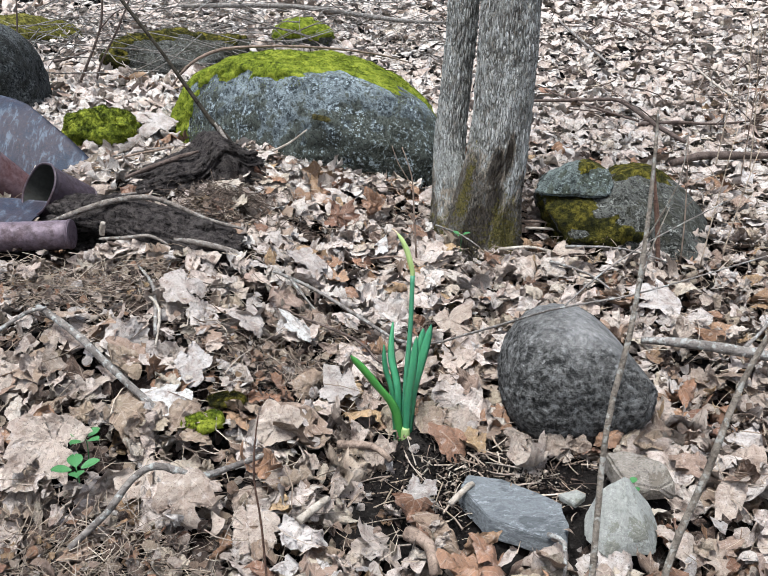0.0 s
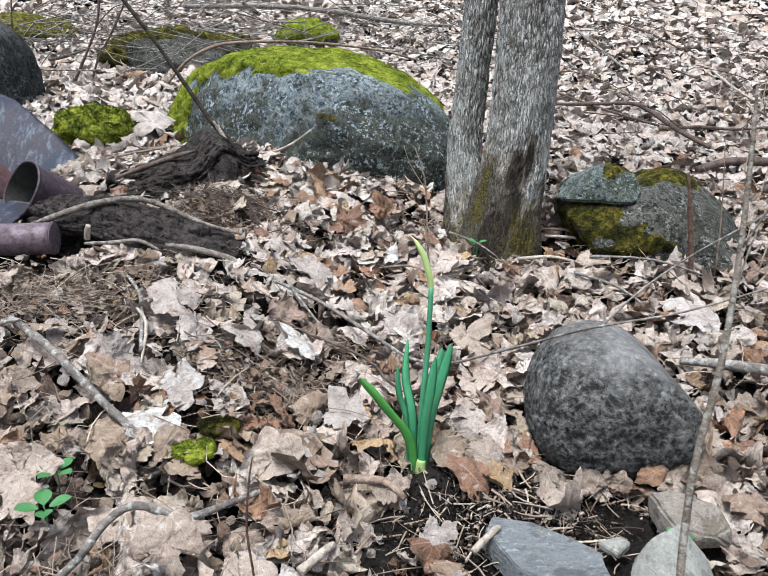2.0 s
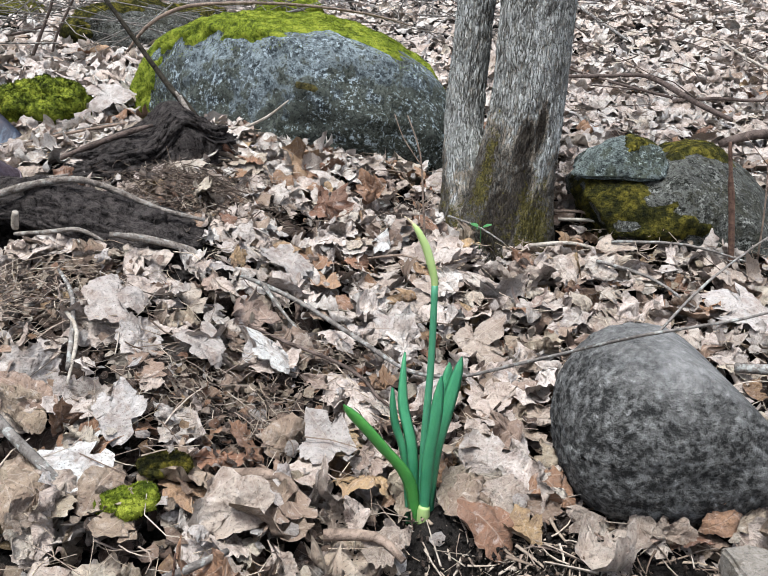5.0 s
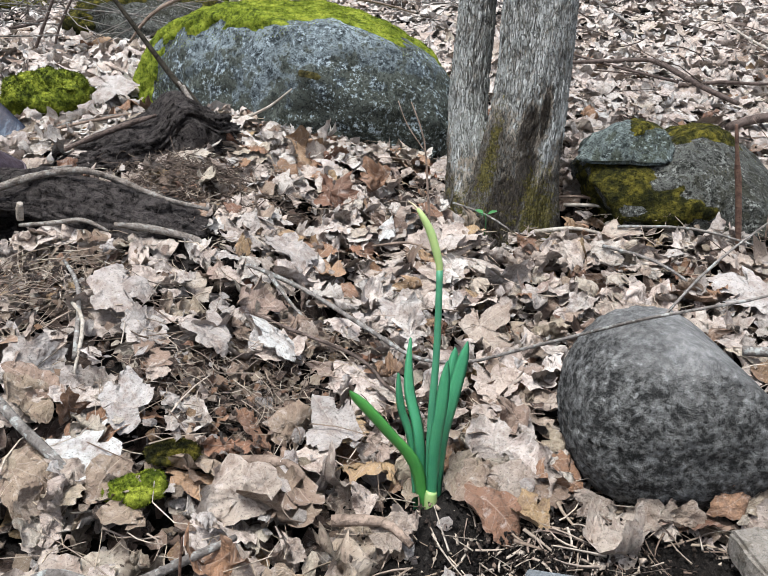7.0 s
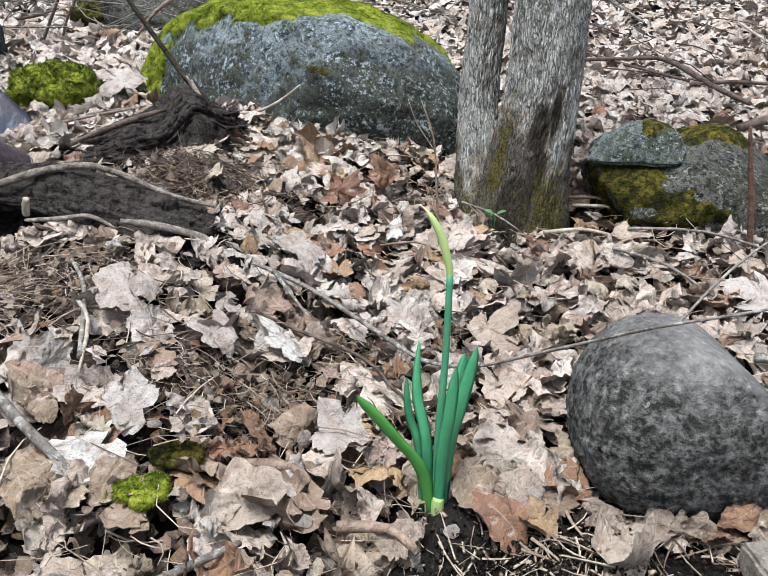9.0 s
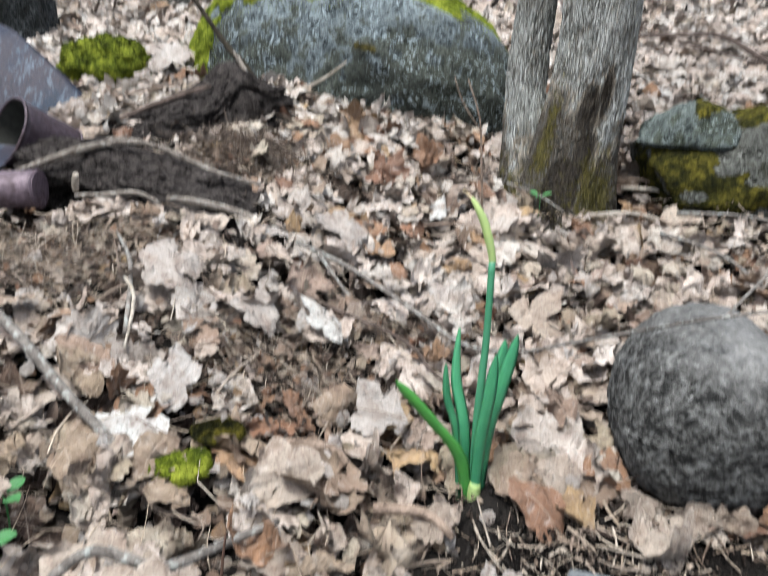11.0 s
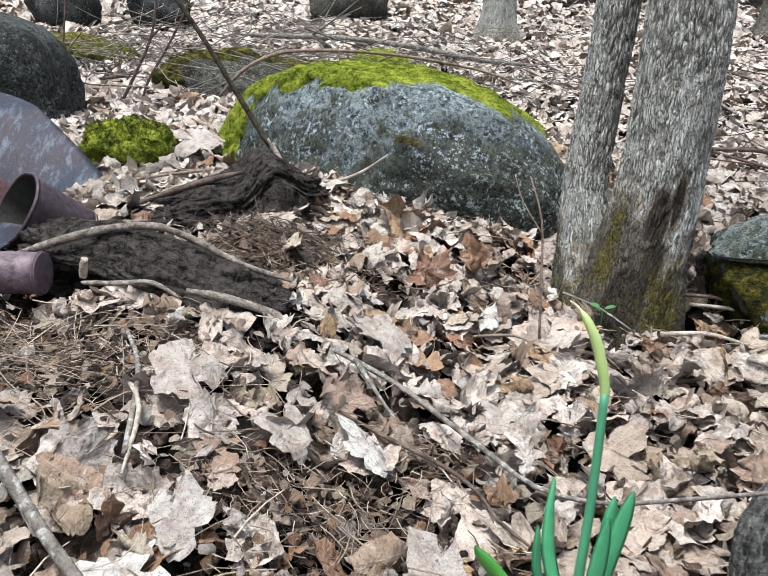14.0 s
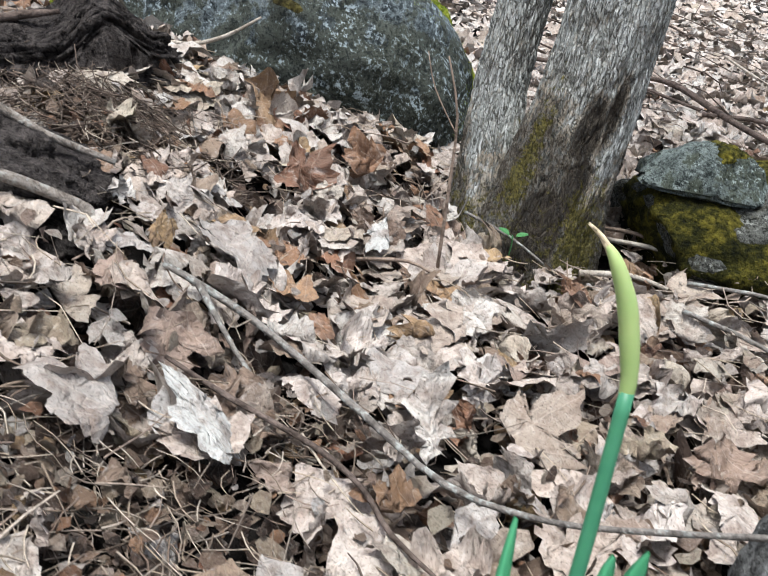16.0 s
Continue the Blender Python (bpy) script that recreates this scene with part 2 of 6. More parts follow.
def rock_material(name, light, dark, stain_shade, lichen=0.5, scale=1.0, stain_shade_at=0.58, low=None, speck=0.75, soft=0.07, fall=1.1, streak=(1, 1, 1)):
    """Granular weathered stone: patches, a stain with a ragged edge, dark grains and pale crusts; low and fall paint
    shade towards the foot.
    """
    m, n, l, b = material(name, 0.9)
    b.inputs["Specular IOR Level"].default_value = 0.06
    v, sv = coords(n, l), coords(n, l, streak)
    big, mid = noisy(n, l, v, 6, 6, 0.7), noisy(n, l, sv, 26 * scale, 6, 0.75, 0.3)
    grain, pit = noisy(n, l, sv, 95 * scale, 5, 0.8, 0.3), noisy(n, l, v, 240 * scale, 3, 0.75)
    both = calc(n, l, "ADD", calc(n, l, "MULTIPLY", mid, 0.68), calc(n, l, "MULTIPLY", grain, 0.32))
    col = ramp(n, l, both, [(0.5 - soft, dark), (0.5 + soft, light)])
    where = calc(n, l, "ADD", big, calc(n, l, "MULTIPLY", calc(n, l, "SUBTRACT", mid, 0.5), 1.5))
    # painted shade: the tone spreads downwards as z drops
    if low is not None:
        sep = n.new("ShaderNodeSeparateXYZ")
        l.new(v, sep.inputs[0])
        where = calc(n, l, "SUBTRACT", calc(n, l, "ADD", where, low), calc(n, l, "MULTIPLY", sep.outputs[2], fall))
    col = mixed(n, l, ramp(n, l, where, [(stain_shade_at, 0.0), (stain_shade_at + 0.10, 0.85)]), col, stain_shade)
    col = mixed(n, l, ramp(n, l, grain, [(0.53, 0.0), (0.58, speck)]), col, tuple(0.35 * k for k in dark))
    crust = calc(n, l, "ADD", calc(n, l, "MULTIPLY", grain, 0.55), calc(n, l, "ADD", calc(n, l, "MULTIPLY", mid, 0.3), calc(n, l, "MULTIPLY", pit, 0.15)))
    patch = ramp(n, l, noisy(n, l, v, 15 * scale, 5, 0.7, 0.4), [(0.40, 0.25), (0.56, 1.0)])
    col = mixed(n, l, calc(n, l, "MULTIPLY", patch, ramp(n, l, crust, [(0.435, lichen), (0.475, 0.0)])), col, tuple(min(0.5, 1.75 * k) for k in light))
    col = mixed(n, l, ramp(n, l, pit, [(0.55, 0.0), (0.66, 0.7 * speck)]), col, tuple(0.3 * k for k in dark))
    l.new(col, b.inputs["Base Color"])
    relief(n, l, b, calc(n, l, "ADD", calc(n, l, "MULTIPLY", mid, 1.6), calc(n, l, "ADD", calc(n, l, "MULTIPLY", grain, 0.8), calc(n, l, "MULTIPLY", pit, 0.3))), 0.0040 / scale ** 0.5, 1.0)
    return m


def cobble_material():
    """A waterworn stone: a smooth grey skin, giving way low down and to the left to pale and dark grains."""
    m, n, l, b = material("grey_cobble", 0.85)
    b.inputs["Specular IOR Level"].default_value = 0.18
    v = coords(n, l)
    big, mid, grain, pit = noisy(n, l, v, 9, 5, 0.65), noisy(n, l, v, 58, 5, 0.72, 0.3), noisy(n, l, v, 150, 4, 0.75), noisy(n, l, v, 300, 3, 0.7)
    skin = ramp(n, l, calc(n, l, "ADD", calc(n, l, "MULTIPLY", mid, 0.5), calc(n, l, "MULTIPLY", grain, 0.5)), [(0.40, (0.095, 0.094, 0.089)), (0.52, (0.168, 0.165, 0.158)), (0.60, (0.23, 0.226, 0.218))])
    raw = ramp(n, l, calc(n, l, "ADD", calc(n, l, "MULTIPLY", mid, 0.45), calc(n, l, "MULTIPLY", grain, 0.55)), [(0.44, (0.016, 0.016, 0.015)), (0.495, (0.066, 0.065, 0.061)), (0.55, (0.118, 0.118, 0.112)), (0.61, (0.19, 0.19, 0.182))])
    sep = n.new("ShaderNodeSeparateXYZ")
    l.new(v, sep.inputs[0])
    # grains replace the skin as z and x fall
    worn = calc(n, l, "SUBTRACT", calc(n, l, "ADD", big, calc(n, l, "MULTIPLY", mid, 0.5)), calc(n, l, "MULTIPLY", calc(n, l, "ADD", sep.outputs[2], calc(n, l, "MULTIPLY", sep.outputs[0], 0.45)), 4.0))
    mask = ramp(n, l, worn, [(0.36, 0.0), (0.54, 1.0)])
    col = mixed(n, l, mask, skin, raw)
    col = mixed(n, l, ramp(n, l, pit, [(0.58, 0.0), (0.66, 0.6)]), col, (0.03, 0.03, 0.027))
    col = mixed(n, l, ramp(n, l, noisy(n, l, v, 150, 2, 0.5), [(0.69, 0.0), (0.73, 0.5)]), col, (0.30, 0.30, 0.29))
    l.new(col, b.inputs["Base Color"])
    relief(n, l, b, calc(n, l, "ADD", calc(n, l, "MULTIPLY", calc(n, l, "ADD", mid, grain), calc(n, l, "ADD", 0.35, mask)), calc(n, l, "MULTIPLY", pit, 0.3)), 0.0035, 1.0)
    return m


def moss_material(name, a, c, d):
    m, n, l, b = material(name, 0.9)
    v = coords(n, l)
    geo = n.new("ShaderNodeNewGeometry")
    p, q = noisy(n, l, v, 22, 6, 0.75), noisy(n, l, v, 160, 3, 0.7)
    w = noisy(n, l, v, 60, 4, 0.7)
    col = ramp(n, l, calc(n, l, "ADD", calc(n, l, "MULTIPLY", p, 0.55), calc(n, l, "MULTIPLY", w, 0.45)), [(0.40, a), (0.49, c), (0.60, d)])
    col = mixed(n, l, ramp(n, l, q, [(0.36, 0.75), (0.46, 0.0)]), col, tuple(0.6 * k for k in a))
    col = mixed(n, l, 1.0, col, ramp(n, l, geo.outputs["Random Per Island"], [(0.0, 0.75), (0.6, 1.0), (1.0, 1.4)]), "MULTIPLY")
    l.new(col, b.inputs["Base Color"])
    relief(n, l, b, calc(n, l, "ADD", p, q), 0.006, 1.0)
    return m


def wood_material(name, light, dark, scale=1.0, rough=0.85, lichen=0.0, depth=0.003):
    m, n, l, b = material(name, rough)
    b.inputs["Specular IOR Level"].default_value = 0.04
    v = coords(n, l, (1, 1, 1))
    p, q = noisy(n, l, v, 30 * scale, 5, 0.7, 0.6), noisy(n, l, v, 170 * scale, 3, 0.6)
    col = ramp(n, l, p, [(0.34, dark), (0.62, light)])
    col = mixed(n, l, ramp(n, l, q, [(0.52, 0.0), (0.7, 0.55)]), col, tuple(0.4 * k for k in dark))
    if lichen:
        col = mixed(n, l, ramp(n, l, noisy(n, l, v, 60 * scale, 4, 0.6), [(0.54, 0.0), (0.62, lichen)]), col, (0.42, 0.45, 0.42))
    l.new(col, b.inputs["Base Color"])
    relief(n, l, b, calc(n, l, "ADD", p, q), depth, 0.95)
    return m


def bark_material():
    m, n, l, b = material("grey_ridged_bark", 0.9)
    v = coords(n, l)
    att = n.new("ShaderNodeAttribute")
    att.attribute_name = "furrow"
    mossy = n.new("ShaderNodeAttribute")
    mossy.attribute_name = "moss"
    bare = n.new("ShaderNodeAttribute")
    bare.attribute_name = "scar"
    st = coords(n, l, (1, 1, 0.23))
    bend = n.new("ShaderNodeVectorMath")
    bend.operation = "MULTIPLY_ADD"
    swirl = n.new("ShaderNodeTexNoise")
    swirl.inputs["Scale"].default_value, swirl.inputs["Detail"].default_value = 70, 4
    l.new(st, swirl.inputs["Vector"])
    l.new(swirl.outputs["Color"], bend.inputs[0])
    bend.inputs[1].default_value = (0.020, 0.020, 0.020)
    l.new(st, bend.inputs[2])
    crack = cells(n, l, bend.outputs[0], 185, "DISTANCE_TO_EDGE")
    plates = ramp(n, l, calc(n, l, "ADD", crack, calc(n, l, "MULTIPLY", calc(n, l, "SUBTRACT", noisy(n, l, st, 60, 3, 0.6), 0.5), 0.20)), [(0.02, 0.0), (0.10, 1.0)])
    p, q, r = noisy(n, l, st, 120, 5, 0.75), noisy(n, l, v, 240, 3, 0.7), noisy(n, l, v, 9, 4, 0.6)
    col = ramp(n, l, p, [(0.36, (0.20, 0.207, 0.188)), (0.50, (0.345, 0.355, 0.33)), (0.62, (0.49, 0.50, 0.475))])
    col = mixed(n, l, ramp(n, l, r, [(0.50, 0.0), (0.75, 0.35)]), col, (0.21, 0.185, 0.15))
    col = mixed(n, l, ramp(n, l, q, [(0.52, 0.0), (0.66, 0.55)]), col, (0.085, 0.077, 0.063))
    col = mixed(n, l, calc(n, l, "MULTIPLY", ramp(n, l, plates, [(0.0, 0.85), (0.75, 0.0)]), ramp(n, l, noisy(n, l, st, 60, 3, 0.6), [(0.38, 0.10), (0.52, 1.0)])), col, (0.070, 0.063, 0.052))
    col = mixed(n, l, ramp(n, l, att.outputs["Fac"], [(0.25, 0.0), (0.80, 0.60)]), col, (0.070, 0.062, 0.050))
    crumb = noisy(n, l, coords(n, l, (1, 1, 0.45)), 120, 5, 0.8)
    sc = calc(n, l, "ADD", bare.outputs["Fac"], calc(n, l, "MULTIPLY", calc(n, l, "SUBTRACT", crumb, 0.5), 2.4))
    col = mixed(n, l, ramp(n, l, sc, [(0.1, 0.0), (0.55, 0.72)]), col, mixed(n, l, ramp(n, l, crumb, [(0.45, 0.0), (0.55, 1.0)]), (0.022, 0.017, 0.012), (0.30, 0.245, 0.18)))
    col = mixed(n, l, ramp(n, l, sc, [(0.88, 0.0), (1.10, 0.80)]), col, (0.022, 0.017, 0.013))
    ms = ramp(n, l, calc(n, l, "ADD", mossy.outputs["Fac"], calc(n, l, "MULTIPLY", calc(n, l, "SUBTRACT", noisy(n, l, v, 75, 6, 0.8), 0.5), 3.2)), [(0.50, 0.0), (0.80, 0.85)])
    col = mixed(n, l, ms, col, mixed(n, l, ramp(n, l, q, [(0.35, 0.0), (0.65, 1.0)]), (0.030, 0.028, 0.008), (0.17, 0.145, 0.034)))
    l.new(col, b.inputs["Base Color"])
    flakes = calc(n, l, "MULTIPLY", calc(n, l, "MULTIPLY", crumb, bare.outputs["Fac"]), 3.0)
    relief(n, l, b, calc(n, l, "ADD", calc(n, l, "ADD", calc(n, l, "ADD", p, plates), calc(n, l, "MULTIPLY", q, 0.9)), flakes), 0.0042, 1.0)
    return m


def green_material(name, a, c, rough=0.42, streak=True):
    m, n, l, b = material(name, rough)
    b.inputs["Specular IOR Level"].default_value = 0.3
    uv = n.new("ShaderNodeUVMap")
    mp = n.new("ShaderNodeMapping")
    mp.inputs["Scale"].default_value = (60, 2, 1)
    l.new(uv.outputs[0], mp.inputs[0])
    p, q = noisy(n, l, mp.outputs[0], 1.0, 3, 0.6), noisy(n, l, coords(n, l), 25, 4, 0.6)
    col = mixed(n, l, ramp(n, l, calc(n, l, "ADD", calc(n, l, "MULTIPLY", p, 0.5), calc(n, l, "MULTIPLY", q, 0.5)), [(0.36, 0.0), (0.64, 1.0)]), a, c)
    l.new(col, b.inputs["Base Color"])
    b.inputs["Subsurface Weight"].default_value = 0.12
    b.inputs["Subsurface Radius"].default_value = (0.004, 0.008, 0.002)
    relief(n, l, b, p, 0.0006, 0.6)
    return m


def metal_material(name, base, rust, rust_at, rough=0.45, metallic=0.6):
    m, n, l, b = material(name, rough)
    b.inputs["Specular IOR Level"].default_value = 0.3
    v = coords(n, l)
    p, q = noisy(n, l, v, 11, 6, 0.7, 0.4), noisy(n, l, v, 80, 4, 0.7)
    mask = ramp(n, l, calc(n, l, "ADD", calc(n, l, "MULTIPLY", p, 0.75), calc(n, l, "MULTIPLY", q, 0.25)), [(rust_at, 0.0), (rust_at + 0.14, 1.0)])
    col = mixed(n, l, mask, mixed(n, l, ramp(n, l, q, [(0.3, 0.0), (0.7, 1.0)]), base, tuple(0.45 * k for k in base)), mixed(n, l, q, rust, tuple(0.4 * k for k in rust)))
    l.new(col, b.inputs["Base Color"])
    inv = calc(n, l, "SUBTRACT", 1.0, mask)
    l.new(calc(n, l, "MULTIPLY", inv, metallic), b.inputs["Metallic"])
    l.new(calc(n, l, "ADD", calc(n, l, "MULTIPLY", mask, 0.4), rough), b.inputs["Roughness"])
    relief(n, l, b, calc(n, l, "ADD", p, q), 0.003, 0.7)
    return m


SOIL = soil_material()
# olive blotches; low and fall also put shade at the boulder's foot into the colour
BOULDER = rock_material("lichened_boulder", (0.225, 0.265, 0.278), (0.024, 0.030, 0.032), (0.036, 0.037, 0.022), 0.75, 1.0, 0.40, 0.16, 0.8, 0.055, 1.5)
MOSSROCK = rock_material("mossy_boulder_stone", (0.135, 0.138, 0.125), (0.014, 0.014, 0.011), (0.018, 0.017, 0.009), 0.8, 1.4, 0.50, None, 0.9, 0.05)
SLABROCK = rock_material("pale_crusted_slab", (0.18, 0.21, 0.198), (0.022, 0.027, 0.025), (0.030, 0.034, 0.020), 0.75, 1.5, 0.54, None, 0.85, 0.06)
DARKROCK = rock_material("dark_stone", (0.095, 0.102, 0.100), (0.008, 0.009, 0.010), (0.010, 0.010, 0.008), 0.6, 1.1, 0.48, None, 0.9, 0.06)
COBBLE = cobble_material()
SLATE = rock_material("blue_grey_slate", (0.165, 0.176, 0.18), (0.100, 0.108, 0.112), (0.070, 0.076, 0.078), 0.55, 1.2, 0.56, None, 0.35, 0.09, 1.1, (0.6, 1.4, 3.0))
PALESTONE = rock_material("pale_grey_stone", (0.27, 0.275, 0.25), (0.20, 0.203, 0.182), (0.145, 0.142, 0.115), 0.35, 1.3, 0.55, None, 0.3, 0.09)
BROWNSTONE = rock_material("brownish_flat_stone", (0.25, 0.228, 0.20), (0.14, 0.122, 0.10), (0.10, 0.085, 0.065), 0.4, 1.5, 0.54, None, 0.5, 0.08)
MOSS = moss_material("bright_moss", (0.040, 0.058, 0.007), (0.150, 0.190, 0.018), (0.29, 0.325, 0.042))
# darker copy of the bright moss: less light on the low stone, painted in
SHADEDMOSS = moss_material("shaded_green_moss", (0.014, 0.020, 0.004), (0.075, 0.094, 0.010), (0.185, 0.205, 0.024))
OLIVEMOSS = moss_material("olive_moss", (0.006, 0.007, 0.003), (0.028, 0.027, 0.006), (0.120, 0.102, 0.016))
BROWNMOSS = moss_material("brown_olive_moss", (0.012, 0.011, 0.006), (0.040, 0.034, 0.012), (0.085, 0.072, 0.022))
OCHREMOSS = moss_material("ochre_moss", (0.020, 0.019, 0.006), (0.095, 0.090, 0.018), (0.22, 0.20, 0.045))
BARK = bark_material()
DARKBARK = wood_material("dark_bark", (0.13, 0.115, 0.098), (0.022, 0.019, 0.016), 1.4, 0.9, 0.2, 0.006)
ROTWOOD = wood_material("rotten_dark_wood", (0.115, 0.100, 0.092), (0.007, 0.006, 0.006), 2.6, 0.95, 0.0, 0.014)
ROOTWOOD = wood_material("grey_brown_root", (0.25, 0.22, 0.19), (0.065, 0.052, 0.043), 2.2, 0.9, 0.25)
TWIG = wood_material("dry_twig", (0.27, 0.205, 0.16), (0.10, 0.072, 0.055), 1.5)
GREYTWIG = wood_material("grey_weathered_twig", (0.21, 0.19, 0.17), (0.080, 0.070, 0.062), 1.5, 0.85, 0.45)
DARKTWIG = wood_material("dark_branch", (0.13, 0.10, 0.085), (0.045, 0.034, 0.028), 1.5)
BLACKTWIG = wood_material("blackened_branch", (0.060, 0.052, 0.040), (0.014, 0.012, 0.009), 1.5)
PALETWIG = wood_material("bleached_stick", (0.40, 0.36, 0.305), (0.22, 0.185, 0.145), 1.5)
REDSTEM = wood_material("red_brown_stem", (0.15, 0.092, 0.068), (0.065, 0.040, 0.031), 2.0)
SAPLING = wood_material("sapling_bark", (0.19, 0.165, 0.135), (0.085, 0.072, 0.058), 2.0, 0.75, 0.3)
FIBRE = wood_material("brown_root_fibre", (0.15, 0.115, 0.092), (0.045, 0.034, 0.028), 2.0)
STRAW = wood_material("dry_straw", (0.46, 0.38, 0.29), (0.27, 0.21, 0.155), 2.0)
BLADE = green_material("daffodil_leaf", (0.026, 0.165, 0.080), (0.065, 0.27, 0.125))
# yellower copy for the left leaf, its lit look put into the colour
BLADE_LIT = green_material("lit_daffodil_leaf", (0.035, 0.17, 0.04), (0.075, 0.27, 0.05))
STALK = green_material("daffodil_stalk", (0.03, 0.15, 0.08), (0.06, 0.22, 0.115))
BUD = green_material("daffodil_bud", (0.22, 0.33, 0.11), (0.36, 0.43, 0.17), 0.5)
SHEATH = green_material("pale_sheath", (0.22, 0.34, 0.11), (0.33, 0.42, 0.17), 0.5)
SPATHE = wood_material("papery_spathe", (0.62, 0.52, 0.36), (0.42, 0.33, 0.2), 2.0)
SEEDLING = green_material("seedling_leaf", (0.024, 0.105, 0.030), (0.050, 0.165, 0.052), 0.5)
RUSTCAN = metal_material("rusty_can_metal", (0.150, 0.112, 0.132), (0.072, 0.044, 0.046), 0.47, 0.5, 0.15)
DARKCAN = metal_material("dark_purple_can_metal", (0.060, 0.042, 0.052), (0.050, 0.030, 0.032), 0.47, 0.5, 0.15)
REDCAN = metal_material("red_brown_can_metal", (0.105, 0.062, 0.066), (0.085, 0.030, 0.026), 0.44, 0.55, 0.1)
LINING = metal_material("dark_can_lining", (0.030, 0.030, 0.024), (0.05, 0.036, 0.030), 0.55, 0.7, 0.0)


def sheet_material():
    """Old painted steel: dark blue, scraped in streaks, gone purple-grey in patches."""
    m, n, l, b = material("blue_grey_sheet_metal", 0.55)
    b.inputs["Specular IOR Level"].default_value = 0.2
    v, down = coords(n, l), coords(n, l, (1.0, 0.35, 0.35))
    p, q, r = noisy(n, l, v, 7, 5, 0.7, 0.5), noisy(n, l, down, 60, 5, 0.75, 0.4), noisy(n, l, v, 130, 4, 0.7)
    col = mixed(n, l, ramp(n, l, p, [(0.42, 0.0), (0.58, 1.0)]), (0.010, 0.019, 0.036), (0.026, 0.024, 0.034))
    col = mixed(n, l, ramp(n, l, q, [(0.52, 0.0), (0.64, 0.75)]), col, (0.085, 0.11, 0.14))
    col = mixed(n, l, ramp(n, l, q, [(0.34, 0.8), (0.44, 0.0)]), col, (0.010, 0.012, 0.018))
    col = mixed(n, l, ramp(n, l, r, [(0.56, 0.0), (0.66, 0.7)]), col, (0.05, 0.032, 0.028))
    l.new(col, b.inputs["Base Color"])
    relief(n, l, b, calc(n, l, "ADD", q, r), 0.002, 0.8)
    return m


SHEETMETAL = sheet_material()

# ---- mesh tools ----
def mesh_of(name, verts, faces, mat, uvs=None, smooth=True, mats=None, pick=None):
    """A mesh from arrays: verts (n, 3), faces (m, 3 or 4), uvs for each vertex."""
    verts, faces = np.asarray(verts, np.float32), np.asarray(faces, np.int32)
    k, me = faces.shape[1], bpy.data.meshes.new(name)
    me.vertices.add(len(verts))
    me.vertices.foreach_set("co", verts.ravel())
    me.loops.add(faces.size)
    me.loops.foreach_set("vertex_index", faces.ravel())
    me.polygons.add(len(faces))
    me.polygons.foreach_set("loop_start", np.arange(0, faces.size, k, dtype=np.int32))
    me.polygons.foreach_set("use_smooth", np.full(len(faces), smooth))
    for m in mats or [mat]:
        me.materials.append(m)
    if pick is not None:
        me.polygons.foreach_set("material_index", np.asarray(pick, np.int32))
    if uvs is not None:
        layer = me.uv_layers.new(name="UVMap")
        layer.data.foreach_set("uv", np.asarray(uvs, np.float32)[faces.ravel()].ravel())
    me.update(calc_edges=True)
    me.validate()
    return me


def part(name, me, parent, label=""):
    ob = new(name, me)
    ob.parent = parent
    return tagged(ob, label)


def thing(name, at, label, category, group="", kind=""):
    ob = new(name)
    ob.location = at
    return tagged(ob, label, category, group, kind)


def fbm(p, scale, octaves=4, ridged=False, seed=0.0):
    """Fractal noise at the points p (n, 3)."""
    out = np.zeros(len(p))
    for i, q in enumerate(np.asarray(p, float)):
        v, amp, f = 0.0, 1.0, scale
        for _ in range(octaves):
            s = noise.noise((q[0] * f + seed, q[1] * f + 1.7 * seed, q[2] * f - seed))
            v += amp * ((1 - 2 * abs(s)) if ridged else s)
            amp, f = amp * 0.5, f * 2.03
        out[i] = v
    return out


def ball(level):
    bm = bmesh.new()
    bmesh.ops.create_icosphere(bm, subdivisions=level, radius=1.0)
    v = np.array([x.co[:] for x in bm.verts])
    f = np.array([[x.index for x in g.verts] for g in bm.faces])
    bm.free()
    return v, f


BALLS = {}


def stone_form(level, semi, square=2.4, rough=0.08, seed=1.0, scale=1.6, facets=0, shear=(0, 0)):
    """A boulder: a squared ellipsoid with dents, flats and a lean. Returns verts, faces."""
    if level not in BALLS:
        BALLS[level] = ball(level)
    v, f = BALLS[level]
    w = v / (np.abs(v) ** square).sum(1, keepdims=True) ** (1 / square)
    rng = np.random.RandomState(int(seed * 10))
    for _ in range(facets):
        d = rng.normal(size=3)
        d /= np.linalg.norm(d)
        over = np.clip(w @ d - rng.uniform(0.62, 0.85), 0, None)
        w = w - 0.85 * over[:, None] * d
    w = w * (1 + rough * fbm(v, scale, 5, seed=seed))[:, None]
    w = w + 0.026 * fbm(v, 9.0, 4, seed=seed + 5)[:, None] * v
    w = w * np.array(semi)
    w[:, 2] += shear[0] * w[:, 0] + shear[1] * w[:, 1]
    return w, f


